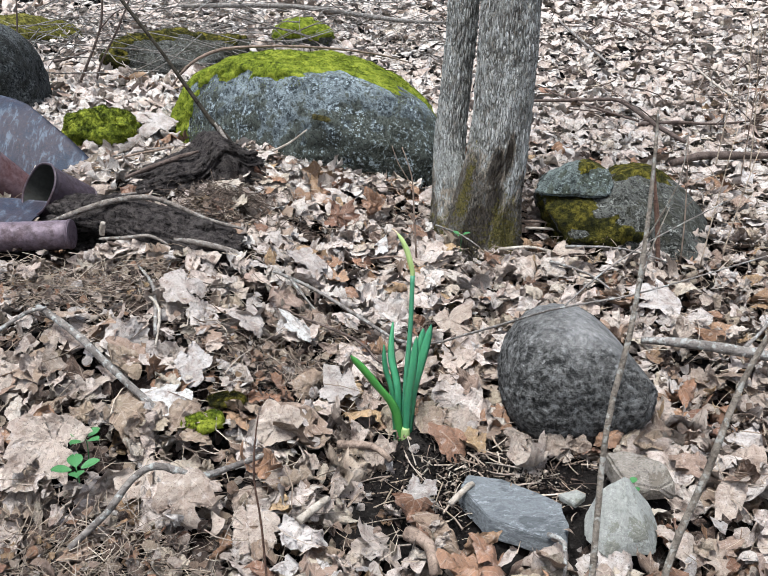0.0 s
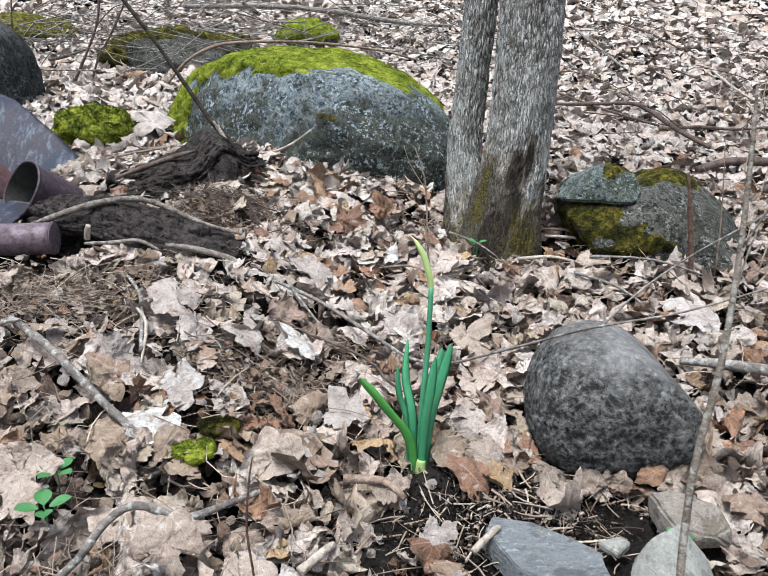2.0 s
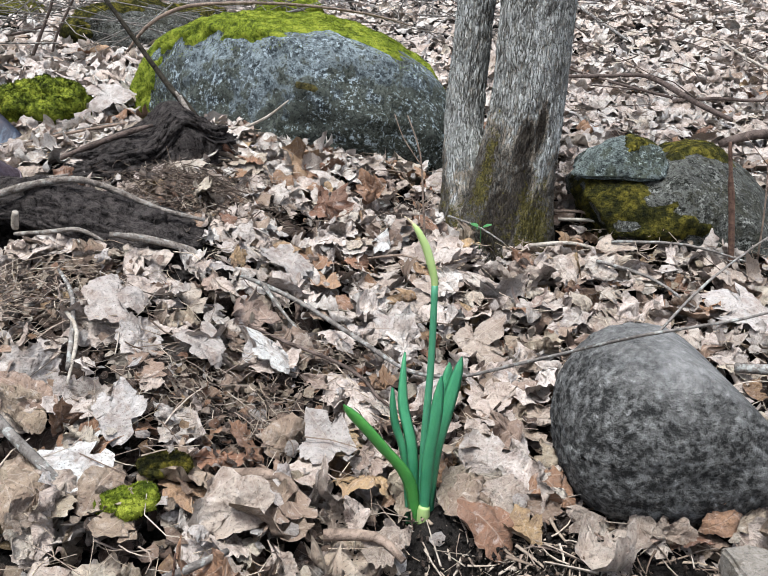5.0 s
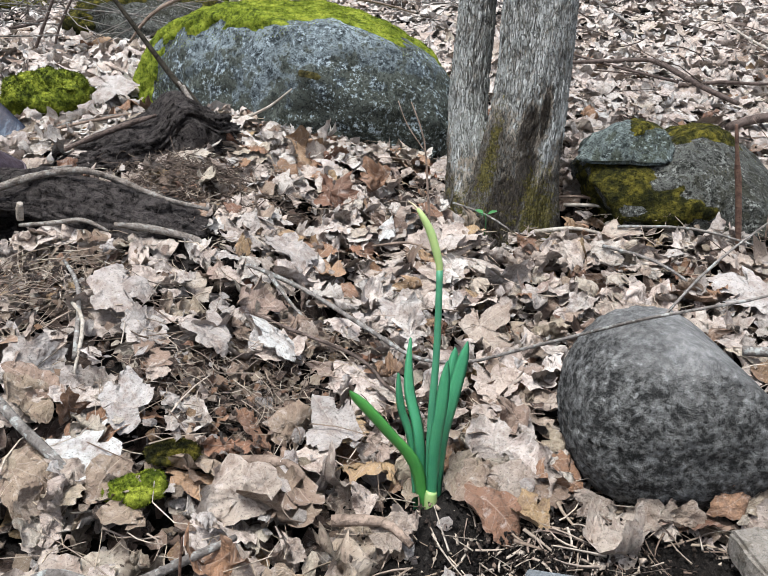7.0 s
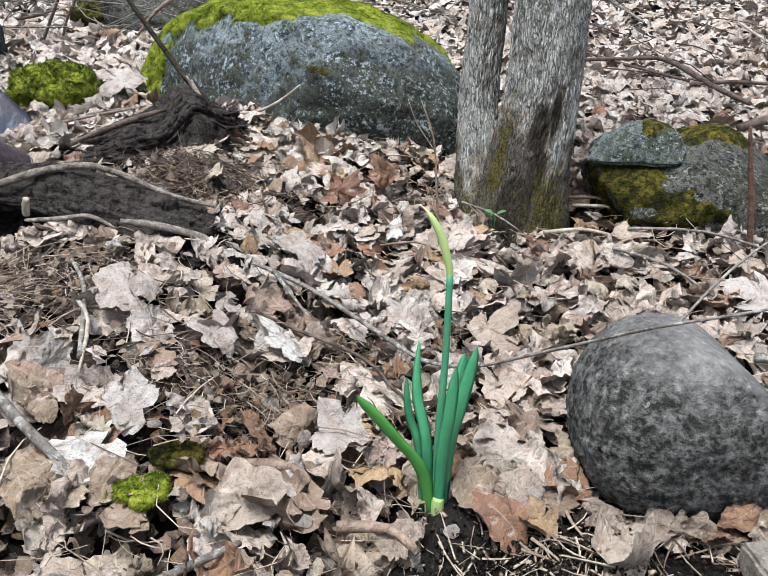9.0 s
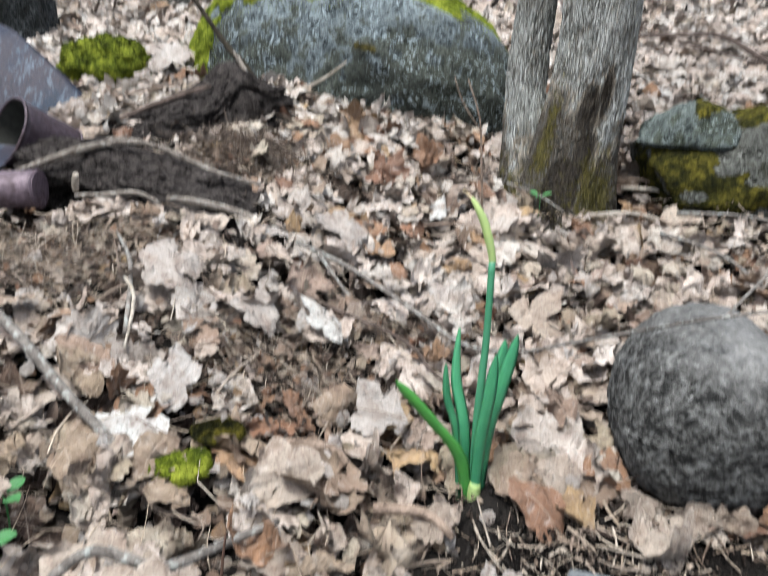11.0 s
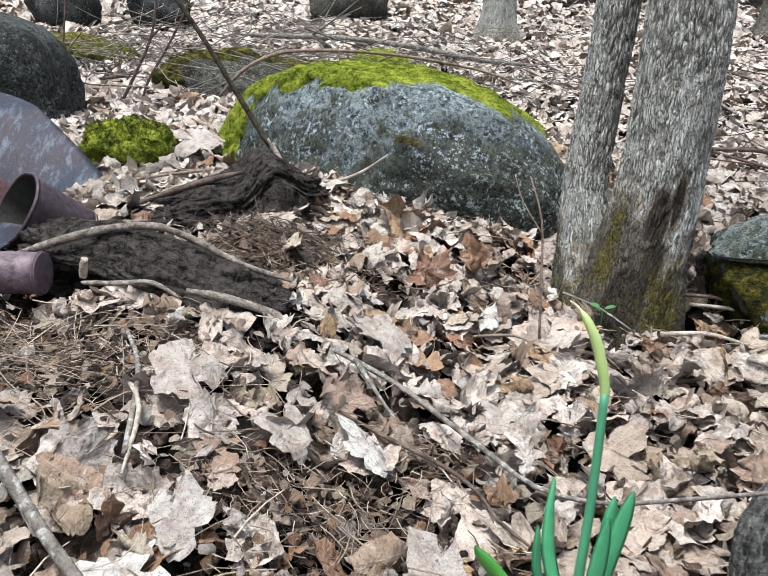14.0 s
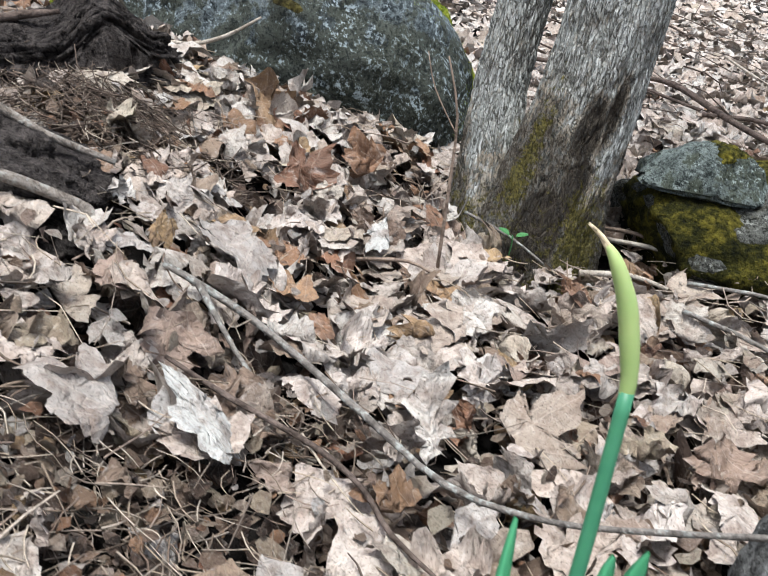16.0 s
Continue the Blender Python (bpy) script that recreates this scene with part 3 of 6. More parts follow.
def hull_stone(points, seed, edge=0.004, rough=0.0016):
    """A broken angular stone: the hull of some corners, with worn edges and a chipped surface. Returns verts, faces."""
    bm = bmesh.new()
    for p in points:
        bm.verts.new(p)
    out = bmesh.ops.convex_hull(bm, input=bm.verts)
    bmesh.ops.delete(bm, geom=[v for v in bm.verts if not v.link_faces], context="VERTS")
    bmesh.ops.dissolve_limit(bm, angle_limit=radians(4), verts=bm.verts, edges=bm.edges)
    bmesh.ops.bevel(bm, geom=bm.edges[:], offset=edge, segments=2, affect="EDGES", clamp_overlap=True)
    bmesh.ops.triangulate(bm, faces=bm.faces)
    for _ in range(4):
        long = [e for e in bm.edges if e.calc_length() > 0.007]
        if not long:
            break
        bmesh.ops.subdivide_edges(bm, edges=long, cuts=1)
        bmesh.ops.triangulate(bm, faces=bm.faces)
    bm.verts.index_update()
    v = np.array([x.co[:] for x in bm.verts])
    f = np.array([[x.index for x in g.verts] for g in bm.faces])
    bm.free()
    d = v / (np.linalg.norm(v, axis=1, keepdims=True) + 1e-9)
    return v + d * (rough * fbm(v, 40.0, 4, seed=seed) + 1.6 * rough * fbm(v, 14.0, 2, True, seed=seed + 1))[:, None], f


def stone(name, at, verts, faces, mat, label, category="stone", turn=(0, 0, 0), group="", sharp=0):
    m = pose(*at, *turn)
    base = tagged(new(name, mesh_of(name, verts, faces, mat)), label, category, group)
    if sharp:
        base.data.set_sharp_from_angle(angle=radians(sharp))
    base.matrix_world = m
    return base


def moss_pad(name, parent, verts, faces, keep, lift, mat, tufts, seed, label="", swell=1.0, lay=0.0, lumps=18.0):
    """A pad of moss grown over the faces whose three corners are in keep, with tufts standing on it."""
    rng = np.random.RandomState(seed)
    f = faces[keep[faces].all(1)]
    used = np.unique(f)
    index = np.full(len(verts), -1)
    index[used] = np.arange(len(used))
    tri = verts[f]
    nrm = np.cross(tri[:, 1] - tri[:, 0], tri[:, 2] - tri[:, 0])
    vn = np.zeros_like(verts)
    for c in range(3):
        np.add.at(vn, f[:, c], nrm)
    vn /= np.linalg.norm(vn, axis=1, keepdims=True) + 1e-9
    count = np.zeros(len(verts))
    all_count = np.zeros(len(verts))
    np.add.at(count, f.ravel(), 1)
    np.add.at(all_count, faces.ravel(), 1)
    inner = (count >= all_count)[used]
    h = swell * lift * (0.35 + 1.9 * np.abs(fbm(verts[used], lumps, 3, seed=seed))) * np.where(inner, 1.0, -0.3)
    pv = verts[used] + vn[used] * h[:, None]
    pf = index[f]
    # tufts: narrow upright blades in small stars
    area = np.linalg.norm(nrm, axis=1)
    who = rng.choice(len(f), tufts, p=area / area.sum())
    a, b = rng.rand(tufts), rng.rand(tufts)
    flip = a + b > 1
    a[flip], b[flip] = 1 - a[flip], 1 - b[flip]
    corner = pv[pf[who]]
    # a fringe of tufts strays past the edge
    wide = keep.copy()
    for _ in range(2):
        wide[faces[wide[faces].any(1)].ravel()] = True
    ring = faces[wide[faces].all(1) & ~keep[faces].all(1)]
    if len(ring) and lay == 0:
        stray = rng.choice(tufts, min(tufts // 4, 3 * len(ring)), replace=False)
        rf = ring[rng.randint(0, len(ring), len(stray))]
        corner[stray] = verts[rf]
        lost = np.cross(verts[rf[:, 1]] - verts[rf[:, 0]], verts[rf[:, 2]] - verts[rf[:, 0]])
        lost /= np.linalg.norm(lost, axis=1, keepdims=True) + 1e-9
    base = corner[:, 0] + a[:, None] * (corner[:, 1] - corner[:, 0]) + b[:, None] * (corner[:, 2] - corner[:, 0])
    out = vn[f[who, 0]].copy()
    if len(ring) and lay == 0:
        out[stray] = lost
    up = out * (1 - 0.75 * lay) + rng.normal(scale=0.6, size=(tufts, 3)) * (1 + lay * np.array([2.0, 0.6, 0.2]))
    up /= np.linalg.norm(up, axis=1, keepdims=True)
    side = np.cross(up, rng.normal(size=(tufts, 3)))
    side /= np.linalg.norm(side, axis=1, keepdims=True)
    hh, ww = lift * rng.uniform(0.15, 0.6, (tufts, 1)), lift * rng.uniform(0.05, 0.13, (tufts, 1))
    bv = np.stack([base - side * ww, base + side * ww, base + up * hh], 1).reshape(-1, 3)
    bf = np.arange(3 * tufts).reshape(-1, 3) + len(pv)
    return part(name, mesh_of(name, np.vstack([pv, bv]), np.vstack([pf, bf]), mat), parent, label)


def tube_arrays(points, radii, sides=7, seed=0, knots=0.0, steps=3):
    """A smoothly bent, tapered stick through the points. Returns verts and quad faces."""
    pts, radii = [Vector(p) for p in points], list(radii)
    if len(radii) == 2 and len(pts) > 2:
        radii = [radii[0] + (radii[1] - radii[0]) * i / (len(pts) - 1) for i in range(len(pts))]
    rng = np.random.RandomState(seed)
    line, rad = [], []
    for i in range(len(pts) - 1):
        p0, p1, p2, p3 = pts[max(i - 1, 0)], pts[i], pts[i + 1], pts[min(i + 2, len(pts) - 1)]
        for s in range(steps):
            t = s / steps
            line.append(0.5 * (2 * p1 + (p2 - p0) * t + (2 * p0 - 5 * p1 + 4 * p2 - p3) * t * t + (3 * p1 - p0 - 3 * p2 + p3) * t ** 3))
            rad.append(radii[i] + (radii[i + 1] - radii[i]) * t)
    line.append(pts[-1])
    rad.append(radii[-1])
    verts, n = [], len(line)
    ref = Vector((0.31, 0.22, 0.92))
    for i, (c, r) in enumerate(zip(line, rad)):
        d = (line[min(i + 1, n - 1)] - line[max(i - 1, 0)]).normalized()
        a = d.cross(ref)
        if a.length < 0.1:
            a = d.cross(Vector((1, 0, 0)))
        a.normalize()
        b = d.cross(a)
        r *= 1 + knots * rng.uniform(-1, 1)
        for k in range(sides):
            w = 2 * math.pi * k / sides
            rr = r * (1 + 0.5 * knots * rng.uniform(-1, 1))
            verts.append((c + a * (rr * math.cos(w)) + b * (rr * math.sin(w)))[:])
    quads = [[i * sides + k, i * sides + (k + 1) % sides, (i + 1) * sides + (k + 1) % sides, (i + 1) * sides + k] for i in range(n - 1) for k in range(sides)]
    for ring in (0, n - 1):
        verts.append(line[ring][:])
        c, s = len(verts) - 1, ring * sides
        quads += [[c, s + (k + 1) % sides, s + k, s + k] if ring == 0 else [c, s + k, s + (k + 1) % sides, s + (k + 1) % sides] for k in range(sides)]
    return np.array(verts), quads


def tube(name, sticks, mat, sides=7, seed=0, knots=0.08, steps=3):
    """One mesh of one or several joined sticks, each (points, radii)."""
    me, verts, faces = bpy.data.meshes.new(name), [], []
    for i, (points, radii) in enumerate(sticks):
        v, q = tube_arrays(points, radii, sides, seed + i, knots, steps)
        faces += [[a + len(verts) for a in dict.fromkeys(f)] for f in q]
        verts += v.tolist()
    me.from_pydata(verts, [], faces)
    me.polygons.foreach_set("use_smooth", np.full(len(faces), True))
    me.materials.append(mat)
    me.update()
    return me


def on(x, y, h=0.0):
    """A point h over the ground."""
    return (x, y, float(land(x, y)) + h)


# ---- dead leaves ----
MAPLE = ((0.0, 0.04), (0.10, -0.04), (0.24, -0.07), (0.40, -0.02), (0.36, 0.07), (0.47, 0.12), (0.42, 0.20), (0.56, 0.30), (0.55, 0.40), (0.68, 0.56), (0.54, 0.55), (0.47, 0.60), (0.36, 0.53), (0.24, 0.49), (0.22, 0.57), (0.30, 0.70), (0.24, 0.74), (0.21, 0.84), (0.10, 0.84), (0.0, 1.02))
OAK = ((0.0, 0.0), (0.05, 0.10), (0.17, 0.17), (0.19, 0.22), (0.08, 0.28), (0.13, 0.36), (0.28, 0.41), (0.27, 0.47), (0.11, 0.49), (0.16, 0.57), (0.32, 0.64), (0.28, 0.69), (0.14, 0.71), (0.19, 0.83), (0.16, 0.89), (0.06, 0.92), (0.0, 1.0))
BEECH = ((0.0, 0.0), (0.09, 0.05), (0.17, 0.12), (0.22, 0.20), (0.25, 0.30), (0.265, 0.42), (0.25, 0.54), (0.215, 0.66), (0.16, 0.78), (0.09, 0.90), (0.0, 1.0))
RAGGED = ((0.0, 0.08), (0.14, 0.00), (0.30, 0.05), (0.34, 0.16), (0.43, 0.21), (0.33, 0.29), (0.39, 0.37), (0.47, 0.47), (0.38, 0.53), (0.43, 0.62), (0.31, 0.66), (0.34, 0.76), (0.21, 0.75), (0.15, 0.83), (0.0, 0.86))


def leaf_form(outline, rng, rings=4, around=40, curl=1.0, torn=0.6, folded=0.42):
    """A dry crumpled leaf about one unit long, lying about the origin: torn, folded over and curled. Returns verts, triangles, uvs."""
    half = np.array(outline)
    right, left = half * [rng.uniform(0.8, 1.1), 1], half * [-rng.uniform(0.8, 1.1), 1]
    loop = np.vstack([right, left[-2:0:-1]])
    loop = loop + rng.normal(scale=0.014, size=loop.shape)
    # even steps along the margin
    ends = np.vstack([loop, loop[:1]])
    run = np.concatenate([[0], np.cumsum(np.linalg.norm(np.diff(ends, axis=0), axis=1))])
    at = np.linspace(0, run[-1], around, endpoint=False)
    edge = np.stack([np.interp(at, run, ends[:, 0]), np.interp(at, run, ends[:, 1])], 1)
    heart = np.array([0.0, 0.40])
    for _ in range(2):
        if rng.rand() < torn:
            w = rng.uniform(0, math.tau)
            d = np.array([math.cos(w), math.sin(w)])
            over = np.clip((edge - heart) @ d - rng.uniform(0.14, 0.36), 0, None)
            edge = edge - (over * rng.uniform(0.6, 1.0))[:, None] * d
    edge = edge + rng.normal(scale=0.012, size=edge.shape)
    steps = np.linspace(0, 1, rings + 1)[1:] ** 0.85
    p = np.vstack([heart[None]] + [heart + (edge - heart) * c for c in steps])
    faces = [(0, 1 + i, 1 + (i + 1) % around) for i in range(around)]
    for r in range(rings - 1):
        for i in range(around):
            a, b = 1 + r * around + i, 1 + r * around + (i + 1) % around
            faces += [(a, a + around, b + around), (a, b + around, b)]
    uv = p.copy()
    x, y = p[:, 0], p[:, 1] - 0.42
    far = np.hypot(x, y)
    ang = np.arctan2(y + 0.35, x)
    # pleats along the ribs, crumples, a lifted or sunken rim
    z = 0.16 * curl * np.abs(np.mod(ang / 0.72 + 0.18, 1.0) - 0.5) * far * rng.choice([-1, 1])
    s0 = rng.uniform(0, 50)
    z = z + curl * np.array([0.15 * noise.noise((2.4 * a + s0, 2.4 * b - s0, s0)) + 0.10 * (0.5 - abs(noise.noise((4.6 * a - s0, 4.6 * b, s0)))) + 0.045 * noise.noise((11 * a, 11 * b + s0, s0)) for a, b in zip(x, y)])
    z = z + rng.uniform(-0.9, 0.9) * curl * np.clip(far - 0.22, 0, None) ** 1.5 * (0.6 + 0.8 * np.sin(rng.randint(1, 4) * ang + rng.uniform(0, 6)))
    q = np.stack([x, y, z], 1)
    for w in (rng.uniform(0, math.pi), rng.uniform(0, math.pi)):
        k = float(np.clip(curl * rng.normal(scale=1.3), -2.6, 2.6))
        if abs(k) < 0.05:
            continue
        u = q[:, 0] * math.cos(w) + q[:, 1] * math.sin(w)
        v = -q[:, 0] * math.sin(w) + q[:, 1] * math.cos(w)
        r = 1 / k - q[:, 2]
        u, h = r * np.sin(u * k), 1 / k - r * np.cos(u * k)
        q = np.stack([u * math.cos(w) - v * math.sin(w), u * math.sin(w) + v * math.cos(w), h], 1)
    if rng.rand() < folded:
        # one side is bent over along a line, up or down
        w = rng.uniform(0, math.tau)
        d = np.array([math.cos(w), math.sin(w)])
        u, c = q[:, :2] @ d, rng.uniform(0.06, 0.26)
        turn, soft = rng.uniform(1.2, 2.9) * rng.choice([1, -1], p=[0.7, 0.3]), 0.10
        t = np.clip((u - c) / soft, 0, None)
        bend = turn * np.clip(t, 0, 1)
        r = soft / turn
        nu = np.where(t > 0, c + r * np.sin(bend) + np.clip(u - c - soft, 0, None) * math.cos(turn), u)
        nz = np.where(t > 0, r * (1 - np.cos(bend)) + np.clip(u - c - soft, 0, None) * math.sin(turn), 0)
        q = np.stack([q[:, 0] + (nu - u) * d[0], q[:, 1] + (nu - u) * d[1], q[:, 2] * np.cos(bend) + nz], 1)
    q[:, 2] -= np.percentile(q[:, 2], 20)
    return q, np.array(faces), uv


leaf_rng = np.random.RandomState(11)
KINDS = [MAPLE, RAGGED, OAK, MAPLE, MAPLE, RAGGED, BEECH, MAPLE]
CURLS = [0.7, 1.0, 1.3, 0.55, 1.7, 0.85, 1.1, 2.1]
FINE = [leaf_form(KINDS[i % 8], leaf_rng, 5, 46, CURLS[(i + i // 8) % 8]) for i in range(48)]
FORMS = [leaf_form(KINDS[i % 8], leaf_rng, 3, 26, CURLS[(i + i // 8) % 8]) for i in range(40)]
COARSE = [leaf_form(KINDS[i % 8], leaf_rng, 2, 16, CURLS[(i + i // 8) % 8]) for i in range(24)]
SPARE = [leaf_form(KINDS[i % 8], leaf_rng, 1, 9, CURLS[(i + i // 8) % 8]) for i in range(16)]
BITS = [leaf_form(RAGGED, leaf_rng, 1, 8, 1.4, 1.0, 0.0) for i in range(12)]
WHOLE = [leaf_form(MAPLE, leaf_rng, 6, 60, 0.50 + 0.08 * (i % 4), 0.2, 0.0) for i in range(6)] + [leaf_form(MAPLE, leaf_rng, 6, 60, 0.6, 1.0, 0.15) for i in range(6)]


def turns(yaw, tx, ty):
    """Rotation matrices (n, 3, 3): tilts about x and y, then the yaw."""
    cy, sy, cx, sx, cz, sz = np.cos(ty), np.sin(ty), np.cos(tx), np.sin(tx), np.cos(yaw), np.sin(yaw)
    o, i = np.zeros_like(yaw), np.ones_like(yaw)
    rx = np.stack([i, o, o, o, cx, -sx, o, sx, cx], 1).reshape(-1, 3, 3)
    ry = np.stack([cy, o, sy, o, i, o, -sy, o, cy], 1).reshape(-1, 3, 3)
    rz = np.stack([cz, -sz, o, sz, cz, o, o, o, i], 1).reshape(-1, 3, 3)
    return rx @ ry @ rz


def litter(name, x, y, size, lift, lean, forms, mat, rng, parent, mats=None, share=None):
    """A sheet of scattered dead leaves, joined into one mesh."""
    gx, gy = tilt_at(x, y)
    z = land(x, y) + lift
    lean = lean * np.where(rng.rand(len(x)) < 0.16, 2.6, 0.8)
    rot = turns(rng.uniform(0, 2 * math.pi, len(x)), np.arctan(gy) + rng.normal(scale=1, size=len(x)) * lean, -np.arctan(gx) + rng.normal(scale=1, size=len(x)) * lean)
    which = rng.randint(0, len(forms), len(x))
    vs, fs, us, ps, count = [], [], [], [], 0
    for k, (fv, ff, fu) in enumerate(forms):
        idx = np.nonzero(which == k)[0]
        if not len(idx):
            continue
        v = np.einsum("nij,mj->nmi", rot[idx], fv) * size[idx][:, None, None] + np.stack([x[idx], y[idx], z[idx]], 1)[:, None]
        vs.append(v.reshape(-1, 3))
        fs.append((ff[None] + (count + np.arange(len(idx)) * len(fv))[:, None, None]).reshape(-1, 3))
        us.append(np.tile(fu, (len(idx), 1)))
        ps.append(np.repeat(rng.choice(len(mats), len(idx), p=share) if mats else np.zeros(len(idx), int), len(ff)))
        count += len(idx) * len(fv)
    me = mesh_of(name, np.vstack(vs), np.vstack(fs), mat, np.vstack(us), True, mats, np.concatenate(ps))
    return part(name, me, parent)


def sticks_mesh(name, x, y, length, thick, lift, rng, mat, bend=0.18, pitch=0.18):
    """Many thin bent sticks, joined: three-sided, in three lengths each."""
    n = len(x)
    yaw, rise = rng.uniform(0, math.tau, n), rng.normal(scale=pitch, size=n)
    gx, gy = tilt_at(x, y)
    d = np.stack([np.cos(yaw), np.sin(yaw), gx * np.cos(yaw) + gy * np.sin(yaw) + rise], 1)
    d /= np.linalg.norm(d, axis=1, keepdims=True)
    s = np.cross(d, [0.02, 0.03, 1.0])
    s /= np.linalg.norm(s, axis=1, keepdims=True)
    u = np.cross(s, d)
    c = np.stack([x, y, land(x, y) + lift], 1)
    bow = rng.normal(scale=bend, size=(n, 2)) * length[:, None]
    verts = []
    for t in (-0.5, -0.17, 0.17, 0.5):
        arc = 1 - 4 * t * t
        axis = c + d * (length * t)[:, None] + s * (bow[:, :1] * arc) + u * (bow[:, 1:] * arc * 0.4)
        for k in range(3):
            w = math.tau * k / 3
            verts.append(axis + (s * math.cos(w) + u * math.sin(w)) * (thick * (1 - 0.5 * (t + 0.5)))[:, None])
    v = np.stack(verts, 1)
    f = np.array([[r * 3 + k, r * 3 + (k + 1) % 3, r * 3 + 3 + (k + 1) % 3, r * 3 + 3 + k] for r in range(3) for k in range(3)])
    return mesh_of(name, v.reshape(-1, 3), (f[None] + (np.arange(n) * 12)[:, None, None]).reshape(-1, 4), mat)

# ---- ground ----
def spaced(lo, mid_lo, mid_hi, hi, step, grow):
    out = list(np.arange(mid_lo, mid_hi + 1e-6, step))
    s, v = step, mid_hi
    while v < hi:
        s *= grow
        v += s
        out.append(v)
    s, v = step, mid_lo
    while v > lo:
        s *= grow
        v -= s
        out.insert(0, v)
    return np.array(out)


gxs, gys = spaced(-90, -2.2, 2.2, 90, 0.03, 1.16), spaced(-60, -1.2, 3.0, 110, 0.03, 1.16)
mx, my = np.meshgrid(gxs, gys)
gv = np.stack([mx.ravel(), my.ravel(), land(mx.ravel(), my.ravel()) - 0.058], 1)
gv[:, 2] += 0.036 * ease(1.9 - 1.15 * np.hypot((gv[:, 0] - 0.145) / 0.215, (gv[:, 1] + 0.105) / 0.105)) + bump_at(gv[:, 0], gv[:, 1], 0.0, 0.01, 0.075, 0.026)
near = (np.abs(gv[:, 0]) < 2.3) & (gv[:, 1] > -1.3) & (gv[:, 1] < 3.1)
gv[near, 2] += 0.012 * fbm(gv[near] * [1, 1, 0], 14.0, 3)
nx = len(gxs)
ii, jj = np.meshgrid(np.arange(nx - 1), np.arange(len(gys) - 1))
c0 = (jj * nx + ii).ravel()
ground = tagged(new("ground", mesh_of("ground", gv, np.stack([c0, c0 + 1, c0 + 1 + nx, c0 + nx], 1), SOIL)), "dark woodland soil on a gentle slope, under dead leaves", "ground", kind="structure")

# ---- boulders and stones ----
bv, bf = stone_form(6, (0.465, 0.36, 0.275), 3.8, 0.06, 3.1, 1.5, 2)
bv[:, 2] += np.where(bv[:, 0] > -0.05, -0.25 * (bv[:, 0] + 0.05) ** 2 / 0.43, -0.22 * (bv[:, 0] + 0.05) ** 2 / 0.43) * np.where(bv[:, 2] > 0, 1, 0.3)
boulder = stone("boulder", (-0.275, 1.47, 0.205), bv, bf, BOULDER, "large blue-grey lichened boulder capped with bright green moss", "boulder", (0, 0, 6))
cap = 0.20 * fbm(bv, 5.0, 4, seed=2.0)
rag = 0.022 * fbm(bv, 26.0, 4, seed=8.0)
keep = (bv[:, 2] + 0.20 * cap + rag + 0.10 * bv[:, 1] > 0.205 - 0.22 * np.clip(bv[:, 0] - 0.05, 0, 0.3)) | ((bv[:, 0] < -0.345 + 0.14 * cap + rag) & (bv[:, 2] > -0.06)) | ((bv[:, 0] > 0.24) & (bv[:, 2] + 0.5 * (bv[:, 0] - 0.24) + 0.25 * cap + rag > 0.165) & (bv[:, 1] > -0.20)) | ((bv[:, 0] + rag > 0.405) & (bv[:, 2] > -0.10))
moss_pad("moss", boulder, bv, bf, keep, 0.0075, MOSS, 90000, 4, "bright yellow-green moss", 0.8, 0.0, 42.0)
sp = ((bv[:, 0] - 0.026) / 0.046) ** 2 + ((bv[:, 2] - 0.128) / 0.037) ** 2 + 9 * cap + 0.8 * fbm(bv, 45.0, 3, seed=4.0) < 1
moss_pad("moss", boulder, bv, bf, sp & (bv[:, 1] < 0), 0.0012, BROWNMOSS, 900, 5, "small brown-olive moss patch")

mv, mf = stone_form(5, (0.285, 0.20, 0.15), 2.7, 0.08, 5.3, 1.7, 5)
mv[:, 2] -= np.where(mv[:, 0] > 0.05, 0.55 * (mv[:, 0] - 0.05) ** 2 / 0.2, 0)
mv[:, 2] -= 0.022 * ease((-mv[:, 0] - 0.030) / 0.05) * ease(mv[:, 2] / 0.1)
mossy_boulder = stone("boulder", (0.598, 0.915, 0.075), mv, mf, MOSSROCK, "squat dark boulder half covered in olive moss, beside the tree", "boulder", (0, 0, -8))
mk = 0.2 * fbm(mv, 8.0, 4, seed=3.0)
keep = ((mv[:, 0] + 0.7 * mk + 0.03 * fbm(mv, 40.0, 3, seed=2.0) < 0.0) & (mv[:, 0] + 0.3 * mk > -0.26) & (mv[:, 1] < 0.02) & (mv[:, 2] < 0.12)) | (mv[:, 2] + 0.12 * mk > 0.135 - 0.35 * np.clip(mv[:, 0] - 0.05, 0, 1)) | ((mv[:, 0] < -0.15) & (mv[:, 1] < 0) & (mv[:, 2] + 0.3 * mk > 0.02))
moss_pad("moss", mossy_boulder, mv, mf, keep & (fbm(mv, 40.0, 2, seed=8.0) > -0.55), 0.0045, OLIVEMOSS, 42000, 6, "olive and ochre moss", 1.5, 0.0, 70.0)
